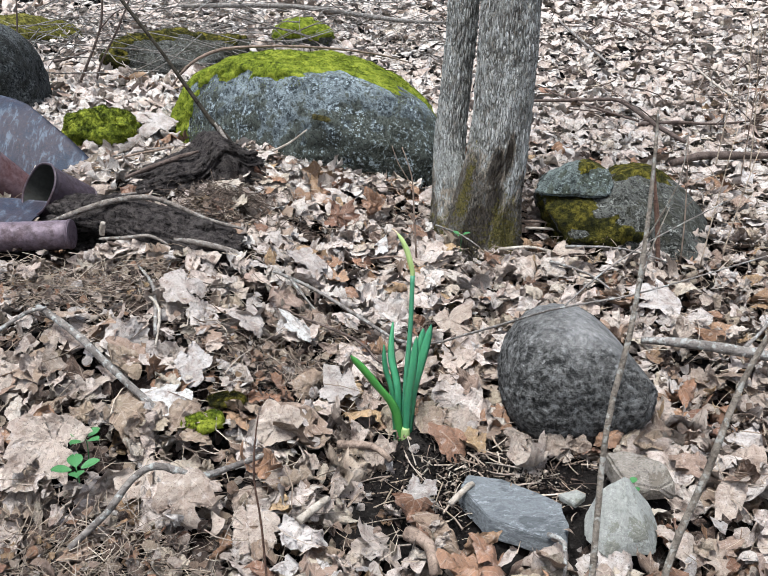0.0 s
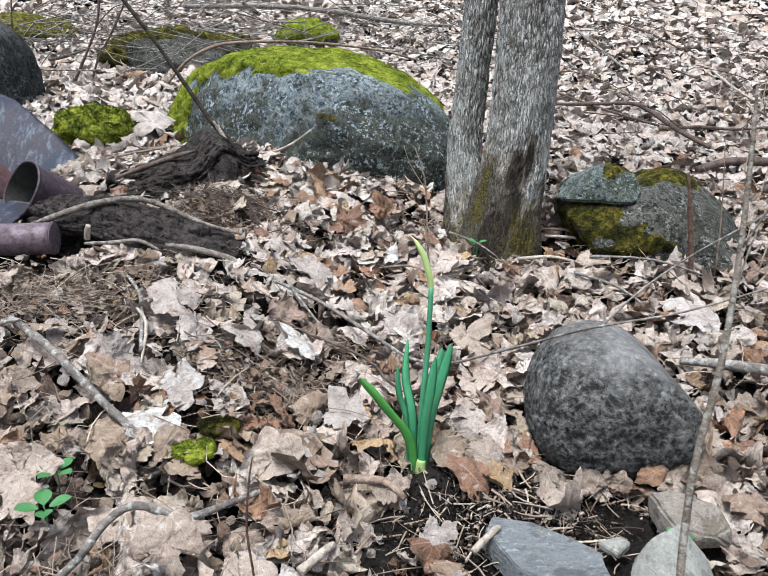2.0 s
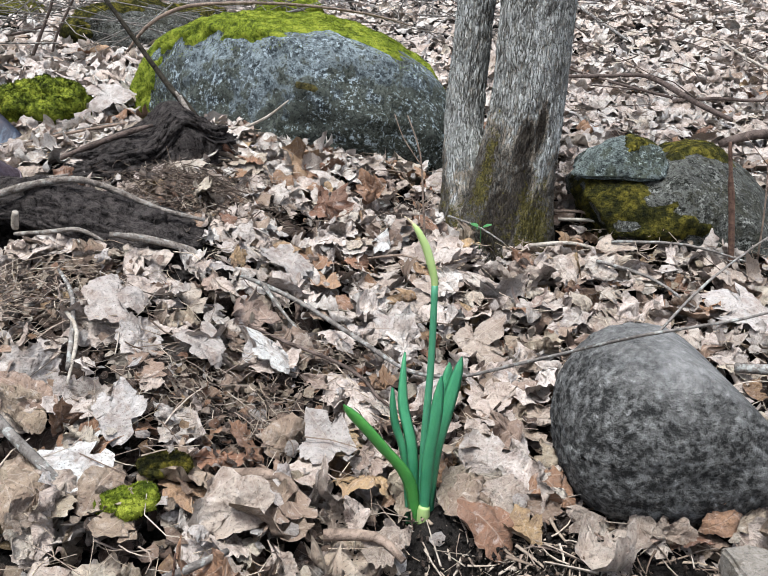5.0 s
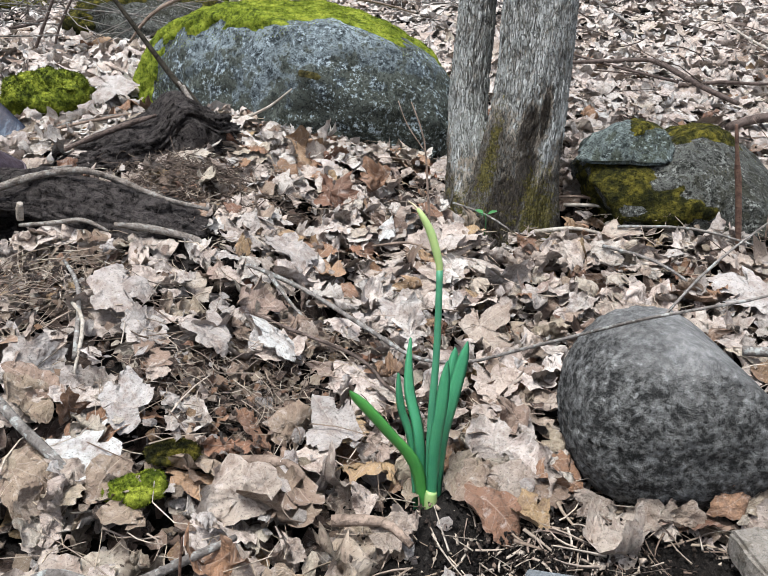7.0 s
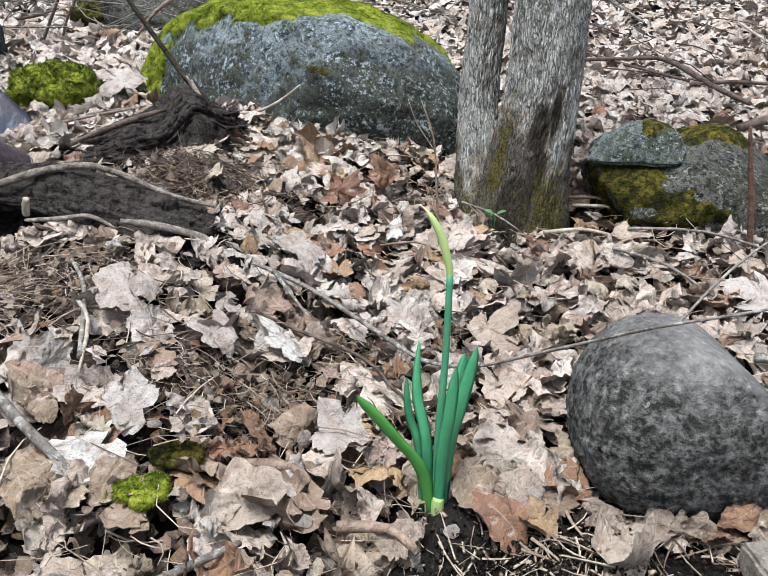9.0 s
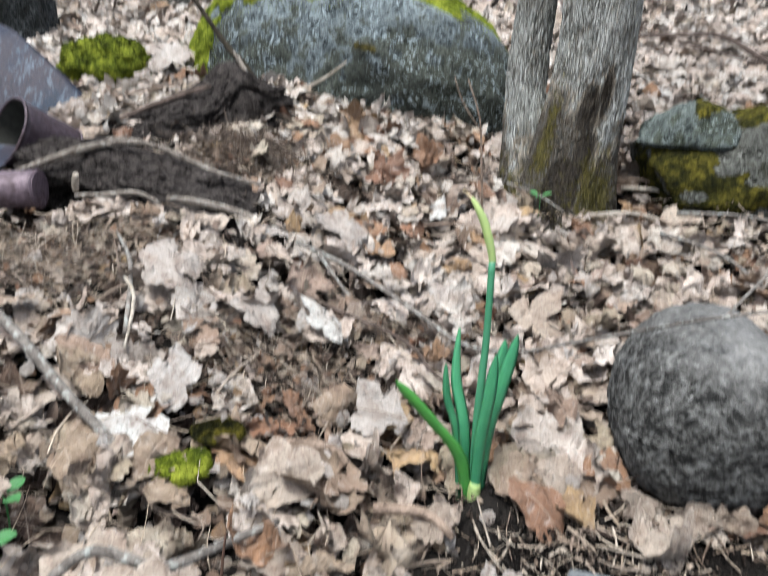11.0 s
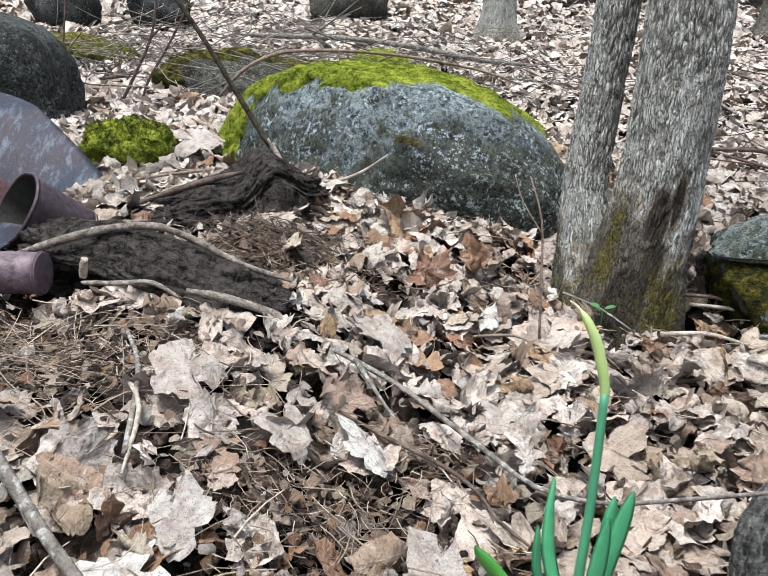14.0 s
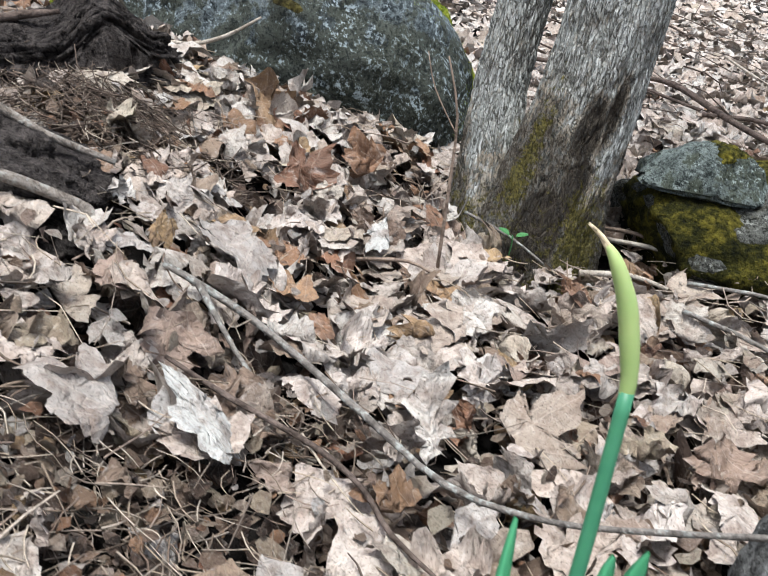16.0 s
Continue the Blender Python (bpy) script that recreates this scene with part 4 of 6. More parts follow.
sv, sf = hull_stone([(-0.098, -0.03, -0.016), (-0.085, -0.055, -0.024), (-0.060, -0.010, 0.020), (-0.030, -0.045, 0.022), (-0.005, -0.020, 0.040), (0.035, -0.030, 0.038), (0.070, -0.025, 0.026), (0.082, -0.050, -0.012), (0.070, -0.065, -0.026), (0.0, -0.075, -0.020), (0.085, 0.04, 0.010), (0.020, 0.06, 0.034), (-0.070, 0.05, 0.0), (0.080, 0.05, -0.03), (-0.08, 0.05, -0.03), (-0.02, 0.0, -0.036)], 7.7, 0.005, 0.0034)
slab = stone("rock_slab", (0.448, 0.867, 0.218), sv, sf, SLABROCK, "pale crusted slab of rock lying on the mossy boulder", "rock", (3, 0, -6), sharp=35)
sk = 0.2 * fbm(sv, 12.0, 3, seed=9.0)
moss_pad("moss", slab, sv, sf, (sv[:, 2] + 0.1 * sk > 0.028) & (sv[:, 0] + 0.3 * sk > 0.0), 0.004, OLIVEMOSS, 900, 16, "thin olive moss")

cv, cf = stone_form(6, (0.119, 0.106, 0.110), 2.6, 0.035, 8.9, 1.2, 0)
cx_ = np.clip(cv[:, 0] + 0.035, 0, None)
roof = 0.120 - 0.34 * cx_ - 3.3 * cx_ ** 2
cv[:, 2] = 0.5 * (cv[:, 2] + roof - np.sqrt((cv[:, 2] - roof) ** 2 + 0.020 ** 2))
cv[:, 2] -= 0.9 * np.clip(-cv[:, 0] - 0.05, 0, None) ** 1.6 * (cv[:, 2] > 0)
lobe = np.exp(-((cv[:, 0] - 0.10) / 0.05) ** 2 - ((cv[:, 1] + 0.06) / 0.06) ** 2 - ((cv[:, 2] + 0.02) / 0.05) ** 2)
cv += lobe[:, None] * np.array([-0.004, -0.024, 0.006])
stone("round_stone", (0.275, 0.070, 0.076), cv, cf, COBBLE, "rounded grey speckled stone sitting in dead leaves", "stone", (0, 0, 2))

plan = ((-0.069, 0.043), (-0.057, 0.066), (-0.011, 0.057), (0.033, 0.026), (0.060, 0.003), (0.061, -0.038), (0.053, -0.070), (0.034, -0.064), (0.004, -0.042), (-0.038, -0.021))
fv, ff = hull_stone([(x, y, 0.012 + 0.10 * y + 0.02 * x) for x, y in plan] + [(1.03 * x - 0.002, 1.03 * y - 0.004, -0.016) for x, y in plan], 2.0, 0.0014, 0.0012)
stone("flat_stone", on(0.148, -0.170, -0.006), fv, ff, SLATE, "flat blue-grey angular stone on bare soil", "stone", sharp=28)
pv_, pf_ = hull_stone([(0.001, 0.015, 0.056), (0.008, 0.020, 0.054), (-0.027, 0.012, 0.040), (0.039, 0.015, 0.016), (-0.004, -0.020, 0.031), (0.018, -0.030, 0.014), (-0.046, 0.006, 0.002), (-0.050, -0.016, -0.016), (-0.031, -0.048, -0.020), (0.034, -0.039, -0.022), (0.049, 0.003, -0.012), (0.038, 0.040, -0.012), (-0.030, 0.042, -0.010)], 4.0, 0.0022, 0.0007)
pale = stone("pale_stone", (0.277, -0.215, 0.0), pv_, pf_, PALESTONE, "pale grey pointed stone among dead leaves", "stone", sharp=24)
qv, qf = hull_stone([(-0.040, 0.040, 0.008), (-0.015, 0.042, 0.010), (0.030, 0.010, 0.012), (0.034, -0.022, 0.004), (0.010, -0.038, 0.002), (-0.030, -0.030, 0.006), (-0.042, 0.042, -0.02), (0.034, 0.012, -0.02), (0.036, -0.030, -0.02), (-0.034, -0.034, -0.02)], 6.0, 0.003, 0.002)
stone("flat_stone", on(0.335, -0.112, 0.012), qv, qf, BROWNSTONE, "flat pale brownish stone behind the pointed one", "stone", sharp=28)
qv, qf = hull_stone([(-0.020, 0.004, 0.003), (0.008, 0.012, 0.004), (0.018, 0.002, 0.004), (-0.001, -0.018, 0.002), (-0.018, 0.002, -0.006), (0.016, 0.0, -0.006), (0.0, -0.017, -0.006)], 7.0, 0.0012, 0.0006)
stone("stone_chip", on(0.227, -0.158, 0.006), qv, qf, PALESTONE, "thin pale grey chip of stone on dark soil", "stone", sharp=28)

dv, df = stone_form(5, (0.33, 0.24, 0.27), 4.2, 0.07, 9.4, 1.6, 3)
dv[:, 2] -= 0.35 * np.clip(dv[:, 0] - 0.05, 0, None) ** 1.3 * (dv[:, 2] > 0)
stone("boulder", (-1.575, 1.78, 0.325), dv, df, DARKROCK, "dark blue-black boulder behind the metal scrap", "boulder", (0, 0, 8))
hv, hf = stone_form(5, (0.105, 0.09, 0.075), 2.3, 0.12, 1.9, 2.0, 3)
moss_stone = stone("small_stone", (-0.880, 1.345, 0.250), hv, hf, MOSSROCK, "small stone wrapped in green moss", "stone")
moss_pad("moss", moss_stone, hv, hf, (hv[:, 2] > -0.03), 0.013, SHADEDMOSS, 14000, 7, "green moss")
ev, ef = stone_form(5, (0.32, 0.25, 0.15), 2.4, 0.14, 6.6, 1.8, 4)
back_boulder = stone("boulder", (-0.98, 2.78, 0.385), ev, ef, MOSSROCK, "low mossy boulder behind the large one", "boulder", (0, 0, 10))
ek = 0.2 * fbm(ev, 6.0, 4, seed=6.0)
moss_pad("moss", back_boulder, ev, ef, (ev[:, 2] + 0.25 * ek > 0.075) | (ev[:, 0] < -0.2 + 0.3 * ek), 0.010, OLIVEMOSS, 14000, 8, "olive green moss")
kv, kf = stone_form(4, (0.16, 0.13, 0.11), 2.3, 0.12, 3.6, 1.8, 3)
knob = stone("small_stone", (-0.47, 3.45, 0.44), kv, kf, MOSSROCK, "moss-topped stone on the slope behind", "stone")
moss_pad("moss", knob, kv, kf, kv[:, 2] > 0.0, 0.010, MOSS, 7000, 9, "bright green moss")
lv, lf = stone_form(4, (0.24, 0.2, 0.17), 2.4, 0.12, 4.1, 1.7, 4)
stone("boulder", on(-2.62, 4.62, 0.08), lv, lf, DARKROCK, "dark rounded rock on the slope behind", "boulder")
lv, lf = stone_form(4, (0.20, 0.18, 0.17), 2.6, 0.12, 8.3, 1.7, 4)
stone("boulder", on(-2.10, 4.95, 0.08), lv, lf, DARKROCK, "dark rough rock under brushwood on the slope", "boulder")
lv, lf = stone_form(4, (0.34, 0.26, 0.10), 2.2, 0.14, 2.3, 1.8, 2)
mound = stone("mossy_stone", on(-2.02, 3.42, -0.005), lv, lf, MOSSROCK, "low stone under olive moss and dry grass", "stone", (0, 0, 30))
moss_pad("moss", mound, lv, lf, lv[:, 2] > -0.01, 0.012, OCHREMOSS, 9000, 21, "yellow-olive moss")
lv, lf = stone_form(4, (0.30, 0.24, 0.22), 2.4, 0.12, 7.3, 1.7, 4)
far_rock = stone("boulder", on(-0.95, 5.95, 0.10), lv, lf, MOSSROCK, "mossy grey-brown rock far up the slope", "boulder")
moss_pad("moss", far_rock, lv, lf, lv[:, 2] > 0.05, 0.012, OLIVEMOSS, 1200, 10)

# ---- the two-stemmed tree ----
def stem_form(base, path, radii, z_scar=None, rows=250, around=320, seed=0.0, flare=0.0, top_rows=26, plates=135.0):
    """A furrowed trunk along path (height, dx, dy), with radii at the same heights. Returns verts, quads, furrow, moss and scar values."""
    hs = np.concatenate([np.linspace(path[0][0], 0.75, rows), np.linspace(0.80, path[-1][0], top_rows)])
    px, py = np.interp(hs, [p[0] for p in path], [p[1] for p in path]), np.interp(hs, [p[0] for p in path], [p[2] for p in path])
    rr = np.interp(hs, [p[0] for p in path], radii)
    w = np.linspace(0, 2 * math.pi, around, endpoint=False)
    H, W = np.meshgrid(hs, w, indexing="ij")
    R = np.repeat(rr[:, None], around, 1)
    low = np.exp(-np.clip(H, 0, None) / 0.09)
    R = R * (1 + flare * low * (0.55 + 0.45 * np.cos(5 * W + 0.8 + seed)))
    pos = np.stack([R * np.cos(W), R * np.sin(W), H], -1).reshape(-1, 3)
    # long plates parted by furrows
    warp = fbm(pos * [1, 1, 0.45], 9.0, 3, seed=seed).reshape(H.shape)
    brk = fbm(pos * [1, 1, 0.55], 26.0, 3, seed=seed + 8).reshape(H.shape)
    plate = (pos * [1, 1, 0.19] + 0.006 * np.stack([warp.ravel(), brk.ravel(), 0.4 * brk.ravel()], 1)) * plates
    edge = np.array([(lambda d: d[1] - d[0])(noise.voronoi(q)[0]) for q in plate]).reshape(H.shape)
    fur = np.clip(1 - edge / 0.30, 0, 1) * np.clip(0.8 + 0.8 * brk, 0.3, 1)
    fine = fbm(pos * [1, 1, 0.4], 70.0, 2, seed=seed + 3).reshape(H.shape)
    fade = np.where(H > 0.8, 0.4, 1.0)
    R2 = R - 0.0038 * fur * fade + 0.0018 * fine + 0.004 * warp
    scar = np.zeros_like(H)
    if z_scar is not None:
        for zc, wc, dz, dw in z_scar:
            scar = np.maximum(scar, np.clip(1.8 - 1.4 * (((H - zc) / dz) ** 2 + ((W - wc) / dw) ** 2) + 0.5 * warp, 0, 1.35))
        R2 = R2 - 0.004 * scar
        scar = np.maximum(scar, 0.9 * np.clip(1.7 - ((H + 0.01) / 0.155) ** 2 - ((W - 4.6) / 2.1) ** 4 + 1.2 * warp + 1.0 * brk, 0, 1))
    verts = np.stack([px[:, None] + R2 * np.cos(W), py[:, None] + R2 * np.sin(W), H], -1).reshape(-1, 3)
    n = len(hs)
    i, j = np.meshgrid(np.arange(n - 1), np.arange(around), indexing="ij")
    i, j, k = i.ravel(), j.ravel(), (j.ravel() + 1) % around
    quads = np.stack([i * around + j, i * around + k, (i + 1) * around + k, (i + 1) * around + j], 1)
    return verts, quads, fur.ravel(), H.ravel(), W.ravel(), scar.ravel()


def stem_mesh(name, data, mossy):
    verts, quads, fur, h, w, scar = data
    me = mesh_of(name, verts, quads, BARK)
    for key, val in (("furrow", fur), ("moss", mossy(h, w)), ("scar", scar)):
        me.attributes.new(key, "FLOAT", "POINT").data.foreach_set("value", np.asarray(val, np.float32))
    return me


TREE_Z = 0.080
tree = thing("tree", (0.252, 0.880, TREE_Z), "grey ridged-bark tree with two stems and mossy foot", "tree")
main_path = [(-0.14, -0.040, -0.008), (0.0, -0.034, -0.010), (0.10, -0.018, -0.006), (0.20, 0.0, 0.0), (0.30, 0.009, 0.0), (0.6, 0.017, 0.0), (2.5, 0.05, 0.05), (6.5, 0.25, 0.2)]
main = stem_form(None, main_path, [0.104, 0.090, 0.080, 0.0745, 0.0715, 0.069, 0.058, 0.02], [(0.200, 5.02, 0.060, 0.20), (0.175, 4.66, 0.055, 0.34), (0.10, 4.80, 0.06, 0.36), (0.03, 4.4, 0.07, 0.5)], seed=1.0, flare=0.16, around=360, rows=300)
part("trunk", stem_mesh("trunk", main, lambda h, w: np.clip(1.15 - h / 0.15, 0, 1) * np.clip(1.4 - np.abs(w - 5.2) / 0.6, 0.45, 1) + 0.9 * np.clip(1.2 - np.abs(w - 3.75) / 0.28, 0, 1) * np.clip(1.9 - h / 0.16, 0, 1) * np.clip((h - 0.03) / 0.06, 0.15, 1)), tree)
side_path = [(-0.14, -0.085, 0.02), (0.0, -0.094, 0.025), (0.10, -0.106, 0.050), (0.20, -0.111, 0.072), (0.30, -0.105, 0.080), (0.46, -0.092, 0.082), (0.62, -0.079, 0.085), (2.5, 0.0, 0.42), (6.0, -0.2, 1.0)]
side = stem_form(None, side_path, [0.070, 0.060, 0.048, 0.041, 0.0395, 0.0385, 0.038, 0.032, 0.012], [], seed=4.0, flare=0.20, around=200)
part("trunk", stem_mesh("trunk", side, lambda h, w: np.clip(0.8 - h / 0.16, 0, 1) + 0.8 * np.clip(1.1 - np.abs(w - 5.4) / 0.5, 0, 1) * np.clip(1.3 - h / 0.22, 0, 1)), tree, "thinner second stem")
tree_rng = np.random.RandomState(21)
for z0, path in ((2.6, main_path), (3.2, main_path), (3.9, main_path), (4.6, main_path), (5.3, main_path), (2.8, side_path), (3.7, side_path), (4.6, side_path)):
    x0, y0 = np.interp(z0, [p[0] for p in path], [p[1] for p in path]), np.interp(z0, [p[0] for p in path], [p[2] for p in path])
    w = tree_rng.uniform(0, math.tau)
    dx, dy, r = math.cos(w), math.sin(w), 0.032 - 0.004 * z0
    sticks = [([(x0, y0, z0), (x0 + 0.3 * dx, y0 + 0.3 * dy, z0 + 0.25), (x0 + 0.7 * dx, y0 + 0.75 * dy, z0 + 0.7), (x0 + 0.9 * dx, y0 + 1.1 * dy, z0 + 1.3)], (r, 0.004))]
    for q in (0.4, 0.6, 0.8):
        bx, by, bz = x0 + 0.85 * q * dx, y0 + 0.9 * q * dy, z0 + 0.85 * q
        e = tree_rng.uniform(-0.35, 0.35, 2)
        sticks.append(([(bx, by, bz), (bx + 0.5 * e[0], by + 0.5 * e[1], bz + 0.2), (bx + e[0], by + e[1], bz + 0.5)], (0.007, 0.002)))
    part("branch", tube("branch", sticks, SAPLING, 6, int(z0 * 10)), tree)


def far_trunk(x, y, r, height, seed, label, lean=0.0, moss=0.5, bark=None):
    t = thing("tree", on(x, y, -0.02), label, "tree")
    path = [(-0.15, 0, 0), (0.0, 0, 0), (0.4, lean * 0.4, 0), (1.5, lean * 1.5, 0), (height, lean * height, 0.2)]
    d = stem_form(None, path, [1.45 * r, 1.35 * r, 1.0 * r, 0.9 * r, 0.35 * r], None, seed=seed, flare=0.5, rows=60, around=90)
    me = stem_mesh("trunk", d, lambda h, w: np.clip(moss - h / 0.25, 0, 1))
    if bark:
        me.materials[0] = bark
    part("trunk", me, t)
    for k in range(4):
        w, z0 = 1.7 * k + seed, 0.45 * height + 0.12 * k * height
        dx, dy, bx = math.cos(w), math.sin(w), lean * z0
        part("branch", tube("branch", [([(bx, 0, z0), (bx + 0.5 * dx, 0.5 * dy, z0 + 0.5), (bx + 0.8 * dx, 0.9 * dy, z0 + 1.3)], (0.3 * r, 0.05 * r)), ([(bx + 0.5 * dx, 0.5 * dy, z0 + 0.5), (bx + 0.9 * dx, 0.3 * dy, z0 + 0.9)], (0.12 * r, 0.03 * r))], SAPLING, 6, k), t)


far_trunk(0.19, 5.62, 0.105, 8.0, 2.0, "pale grey trunk with moss at its foot, up the slope", 0.02, 0.7)
far_trunk(2.42, 6.15, 0.16, 9.0, 6.0, "dark trunk with spreading roots, up the slope", -0.02, 0.2, DARKBARK)

# ---- the daffodil in bud ----
def blade(name, pts, width, mat, parent, fold=0.25, turn=0.0, label="", tip=0.58):
    """A strap leaf with a rounded keel and a blunt tip; pts are its centre line."""
    line = [Vector(p) for p in pts]
    n, verts, faces, uvs = 16, [], [], []
    path = []
    for i in range(n + 1):
        f = i / n * (len(line) - 1)
        k = min(int(f), len(line) - 2)
        t = f - k
        p0, p1, p2, p3 = line[max(k - 1, 0)], line[k], line[k + 1], line[min(k + 2, len(line) - 1)]
        path.append(0.5 * (2 * p1 + (p2 - p0) * t + (2 * p0 - 5 * p1 + 4 * p2 - p3) * t * t + (3 * p1 - p0 - 3 * p2 + p3) * t ** 3))
    for i, c in enumerate(path):
        t = i / n
        w = 0.5 * width * (0.62 + 0.38 * min(1, t * 3)) * (1 - max(0, (t - tip) / (1 - tip)) ** 1.8 * 0.9)
        a = turn * t
        across, out = Vector((math.cos(a), math.sin(a), 0)), Vector((-math.sin(a), math.cos(a), 0.0))
        thick = 0.0011
        for side, s in ((1, 0), (0.55, 0.55), (0, 1), (-0.55, 0.55), (-1, 0)):
            verts.append(c + across * (w * side) - out * (fold * w * (1 - abs(side))))
            uvs.append((side * 0.5 + 0.5, t))
        for side in (-0.55, 0, 0.55):
            verts.append(c + across * (w * side) - out * (fold * w * (1 - abs(side)) + 2 * thick))
            uvs.append((side * 0.5 + 0.5, t))
    for i in range(n):
        for k in range(8):
            a, b = i * 8 + k, i * 8 + (k + 1) % 8
            faces.append([a, b, b + 8, a + 8])
    return part(name, mesh_of(name, [v[:] for v in verts], faces, mat, uvs), parent, label)


daffodil = thing("daffodil", (0, 0, 0), "green daffodil with one closed bud, growing through dead leaves", "plant")
blade("leaf", [(-0.003, 0.000, -0.06), (-0.010, -0.002, 0.040), (-0.042, -0.010, 0.096), (-0.078, -0.018, 0.147)], 0.0145, BLADE_LIT, daffodil, 0.12, 0.1, "", 0.86)
blade("leaf", [(-0.010, 0.006, -0.06), (-0.015, 0.010, 0.06), (-0.027, 0.012, 0.11), (-0.030, 0.012, 0.150)], 0.0095, BLADE, daffodil, 0.3, 0.8, "", 0.7)
blade("leaf", [(-0.006, 0.004, -0.06), (-0.008, 0.006, 0.07), (-0.018, 0.026, 0.125), (-0.016, 0.045, 0.174)], 0.0125, BLADE, daffodil, 0.16, 0.6, "", 0.62)
blade("leaf", [(0.002, -0.004, -0.06), (0.006, -0.006, 0.06), (0.013, -0.008, 0.12), (0.019, -0.004, 0.170)], 0.0130, BLADE, daffodil, 0.14, -0.3, "", 0.72)
blade("leaf", [(0.006, 0.002, -0.06), (0.012, 0.004, 0.06), (0.026, 0.014, 0.118), (0.042, 0.024, 0.178)], 0.0145, BLADE, daffodil, 0.14, -0.2, "", 0.78)
blade("leaf", [(0.004, 0.008, -0.06), (0.012, 0.012, 0.07), (0.024, 0.022, 0.125), (0.030, 0.032, 0.168)], 0.0145, BLADE, daffodil, 0.18, 0.4, "", 0.80)
part("stalk", tube("stalk", [([(0.001, 0.0, -0.06), (0.003, 0.004, 0.08), (0.010, 0.02, 0.17), (0.0135, 0.034, 0.252)], (0.0050, 0.0042, 0.0036, 0.0034))], STALK, 10, 3, 0.01, 5), daffodil)
part("bud", tube("bud", [([(0.0135, 0.034, 0.250), (0.0130, 0.035, 0.258), (0.0098, 0.037, 0.272), (0.0045, 0.040, 0.290), (-0.0030, 0.043, 0.305), (-0.0080, 0.046, 0.312)], (0.0034, 0.0037, 0.0043, 0.0043, 0.0032, 0.0015))], BUD, 12, 5, 0.015, 4), daffodil, "closed yellow-green bud")
part("spathe_tip", tube("spathe_tip", [([(-0.006, 0.045, 0.309), (-0.011, 0.048, 0.315), (-0.017, 0.050, 0.319)], (0.0022, 0.0006))], SPATHE, 6, 2, 0.1), daffodil, "dry papery tip")
part("sheath", tube("sheath", [([(0.003, -0.006, -0.06), (0.003, -0.006, 0.005), (0.004, -0.006, 0.019)], (0.0078, 0.0072, 0.0058))], SHEATH, 10, 2, 0.03), daffodil, "pale sheath at the foot")

# ---- rotten wood, roots and metal scrap ----
def rotten(name, at, semi, turn, seed, hollow, label, lift=()):
    """A decayed lump of wood: fibrous, cracked along its length, with a hollow underneath."""
    if 6 not in BALLS:
        BALLS[6] = ball(6)
    v, f = BALLS[6]
    w = v / (np.abs(v) ** 2.4).sum(1, keepdims=True) ** (1 / 2.4)
    w = w * (1 + 0.22 * fbm(v, 1.8, 4, seed=seed) + 0.09 * fbm(v * [1, 3, 3], 2.6, 5, True, seed=seed + 2) + 0.03 * fbm(v * [1, 2, 2], 12.0, 4, seed=seed + 4))[:, None]
    w = w * np.array(semi)
    for cx, cy, cz, rx, ry, rz, deep in hollow:
        k = np.exp(-(((w[:, 0] - cx) / rx) ** 2 + ((w[:, 1] - cy) / ry) ** 2 + ((w[:, 2] - cz) / rz) ** 2))
        w[:, 1] += deep * k
    for cx, r, h in lift:
        w[:, 2] += h * np.exp(-((w[:, 0] - cx) / r) ** 2) * (w[:, 2] > 0)
    t = thing(name, at, label, "log")
    t.rotation_euler = [radians(a) for a in turn]
    part("body", mesh_of("body", w, f, ROTWOOD), t)
    moss_pad("crumbled_wood", t, w, f, w[:, 2] > -0.6 * semi[2], 0.010, ROTWOOD, 11000, int(10 * seed), "crumbling black wood fibres", 0.12, 1.0)
    return t


def root_on(parent, pts, radii, seed, mat=ROOTWOOD, name="root"):
    inv = (Matrix.Translation(parent.location) @ parent.rotation_euler.to_matrix().to_4x4()).inverted()
    return part(name, tube(name, [([tuple(inv @ Vector(p)) for p in pts], radii)], mat, 8, seed, 0.12, 4), parent)


log = rotten("rotten_log", (-0.545, 0.590, 0.146), (0.215, 0.080, 0.062), (0, 9, -17), 2.7, [(-0.09, -0.07, -0.012, 0.12, 0.06, 0.024, 0.065)], "black rotting log with a hollow side, half buried in litter", [(-0.03, 0.1, 0.008)])
root_on(log, [(-0.74, 0.560, 0.195), (-0.697, 0.545, 0.212), (-0.614, 0.555, 0.238), (-0.541, 0.575, 0.245), (-0.485, 0.585, 0.228), (-0.403, 0.570, 0.196), (-0.331, 0.575, 0.175)], (0.004, 0.006, 0.0066, 0.0058, 0.005, 0.0045, 0.003), 4)
root_on(log, [(-0.73, 0.60, 0.20), (-0.66, 0.63, 0.225), (-0.58, 0.66, 0.235)], (0.004, 0.006, 0.003), 6)
root_on(log, [(-0.451, 0.455, 0.186), (-0.41, 0.47, 0.176), (-0.375, 0.480, 0.164), (-0.335, 0.485, 0.148), (-0.30, 0.47, 0.120)], (0.004, 0.006, 0.0062, 0.0065, 0.004), 8)
root_on(log, [(-0.62, 0.51, 0.172), (-0.56, 0.49, 0.180), (-0.51, 0.49, 0.184), (-0.47, 0.48, 0.168)], (0.003, 0.004, 0.004, 0.002), 9)
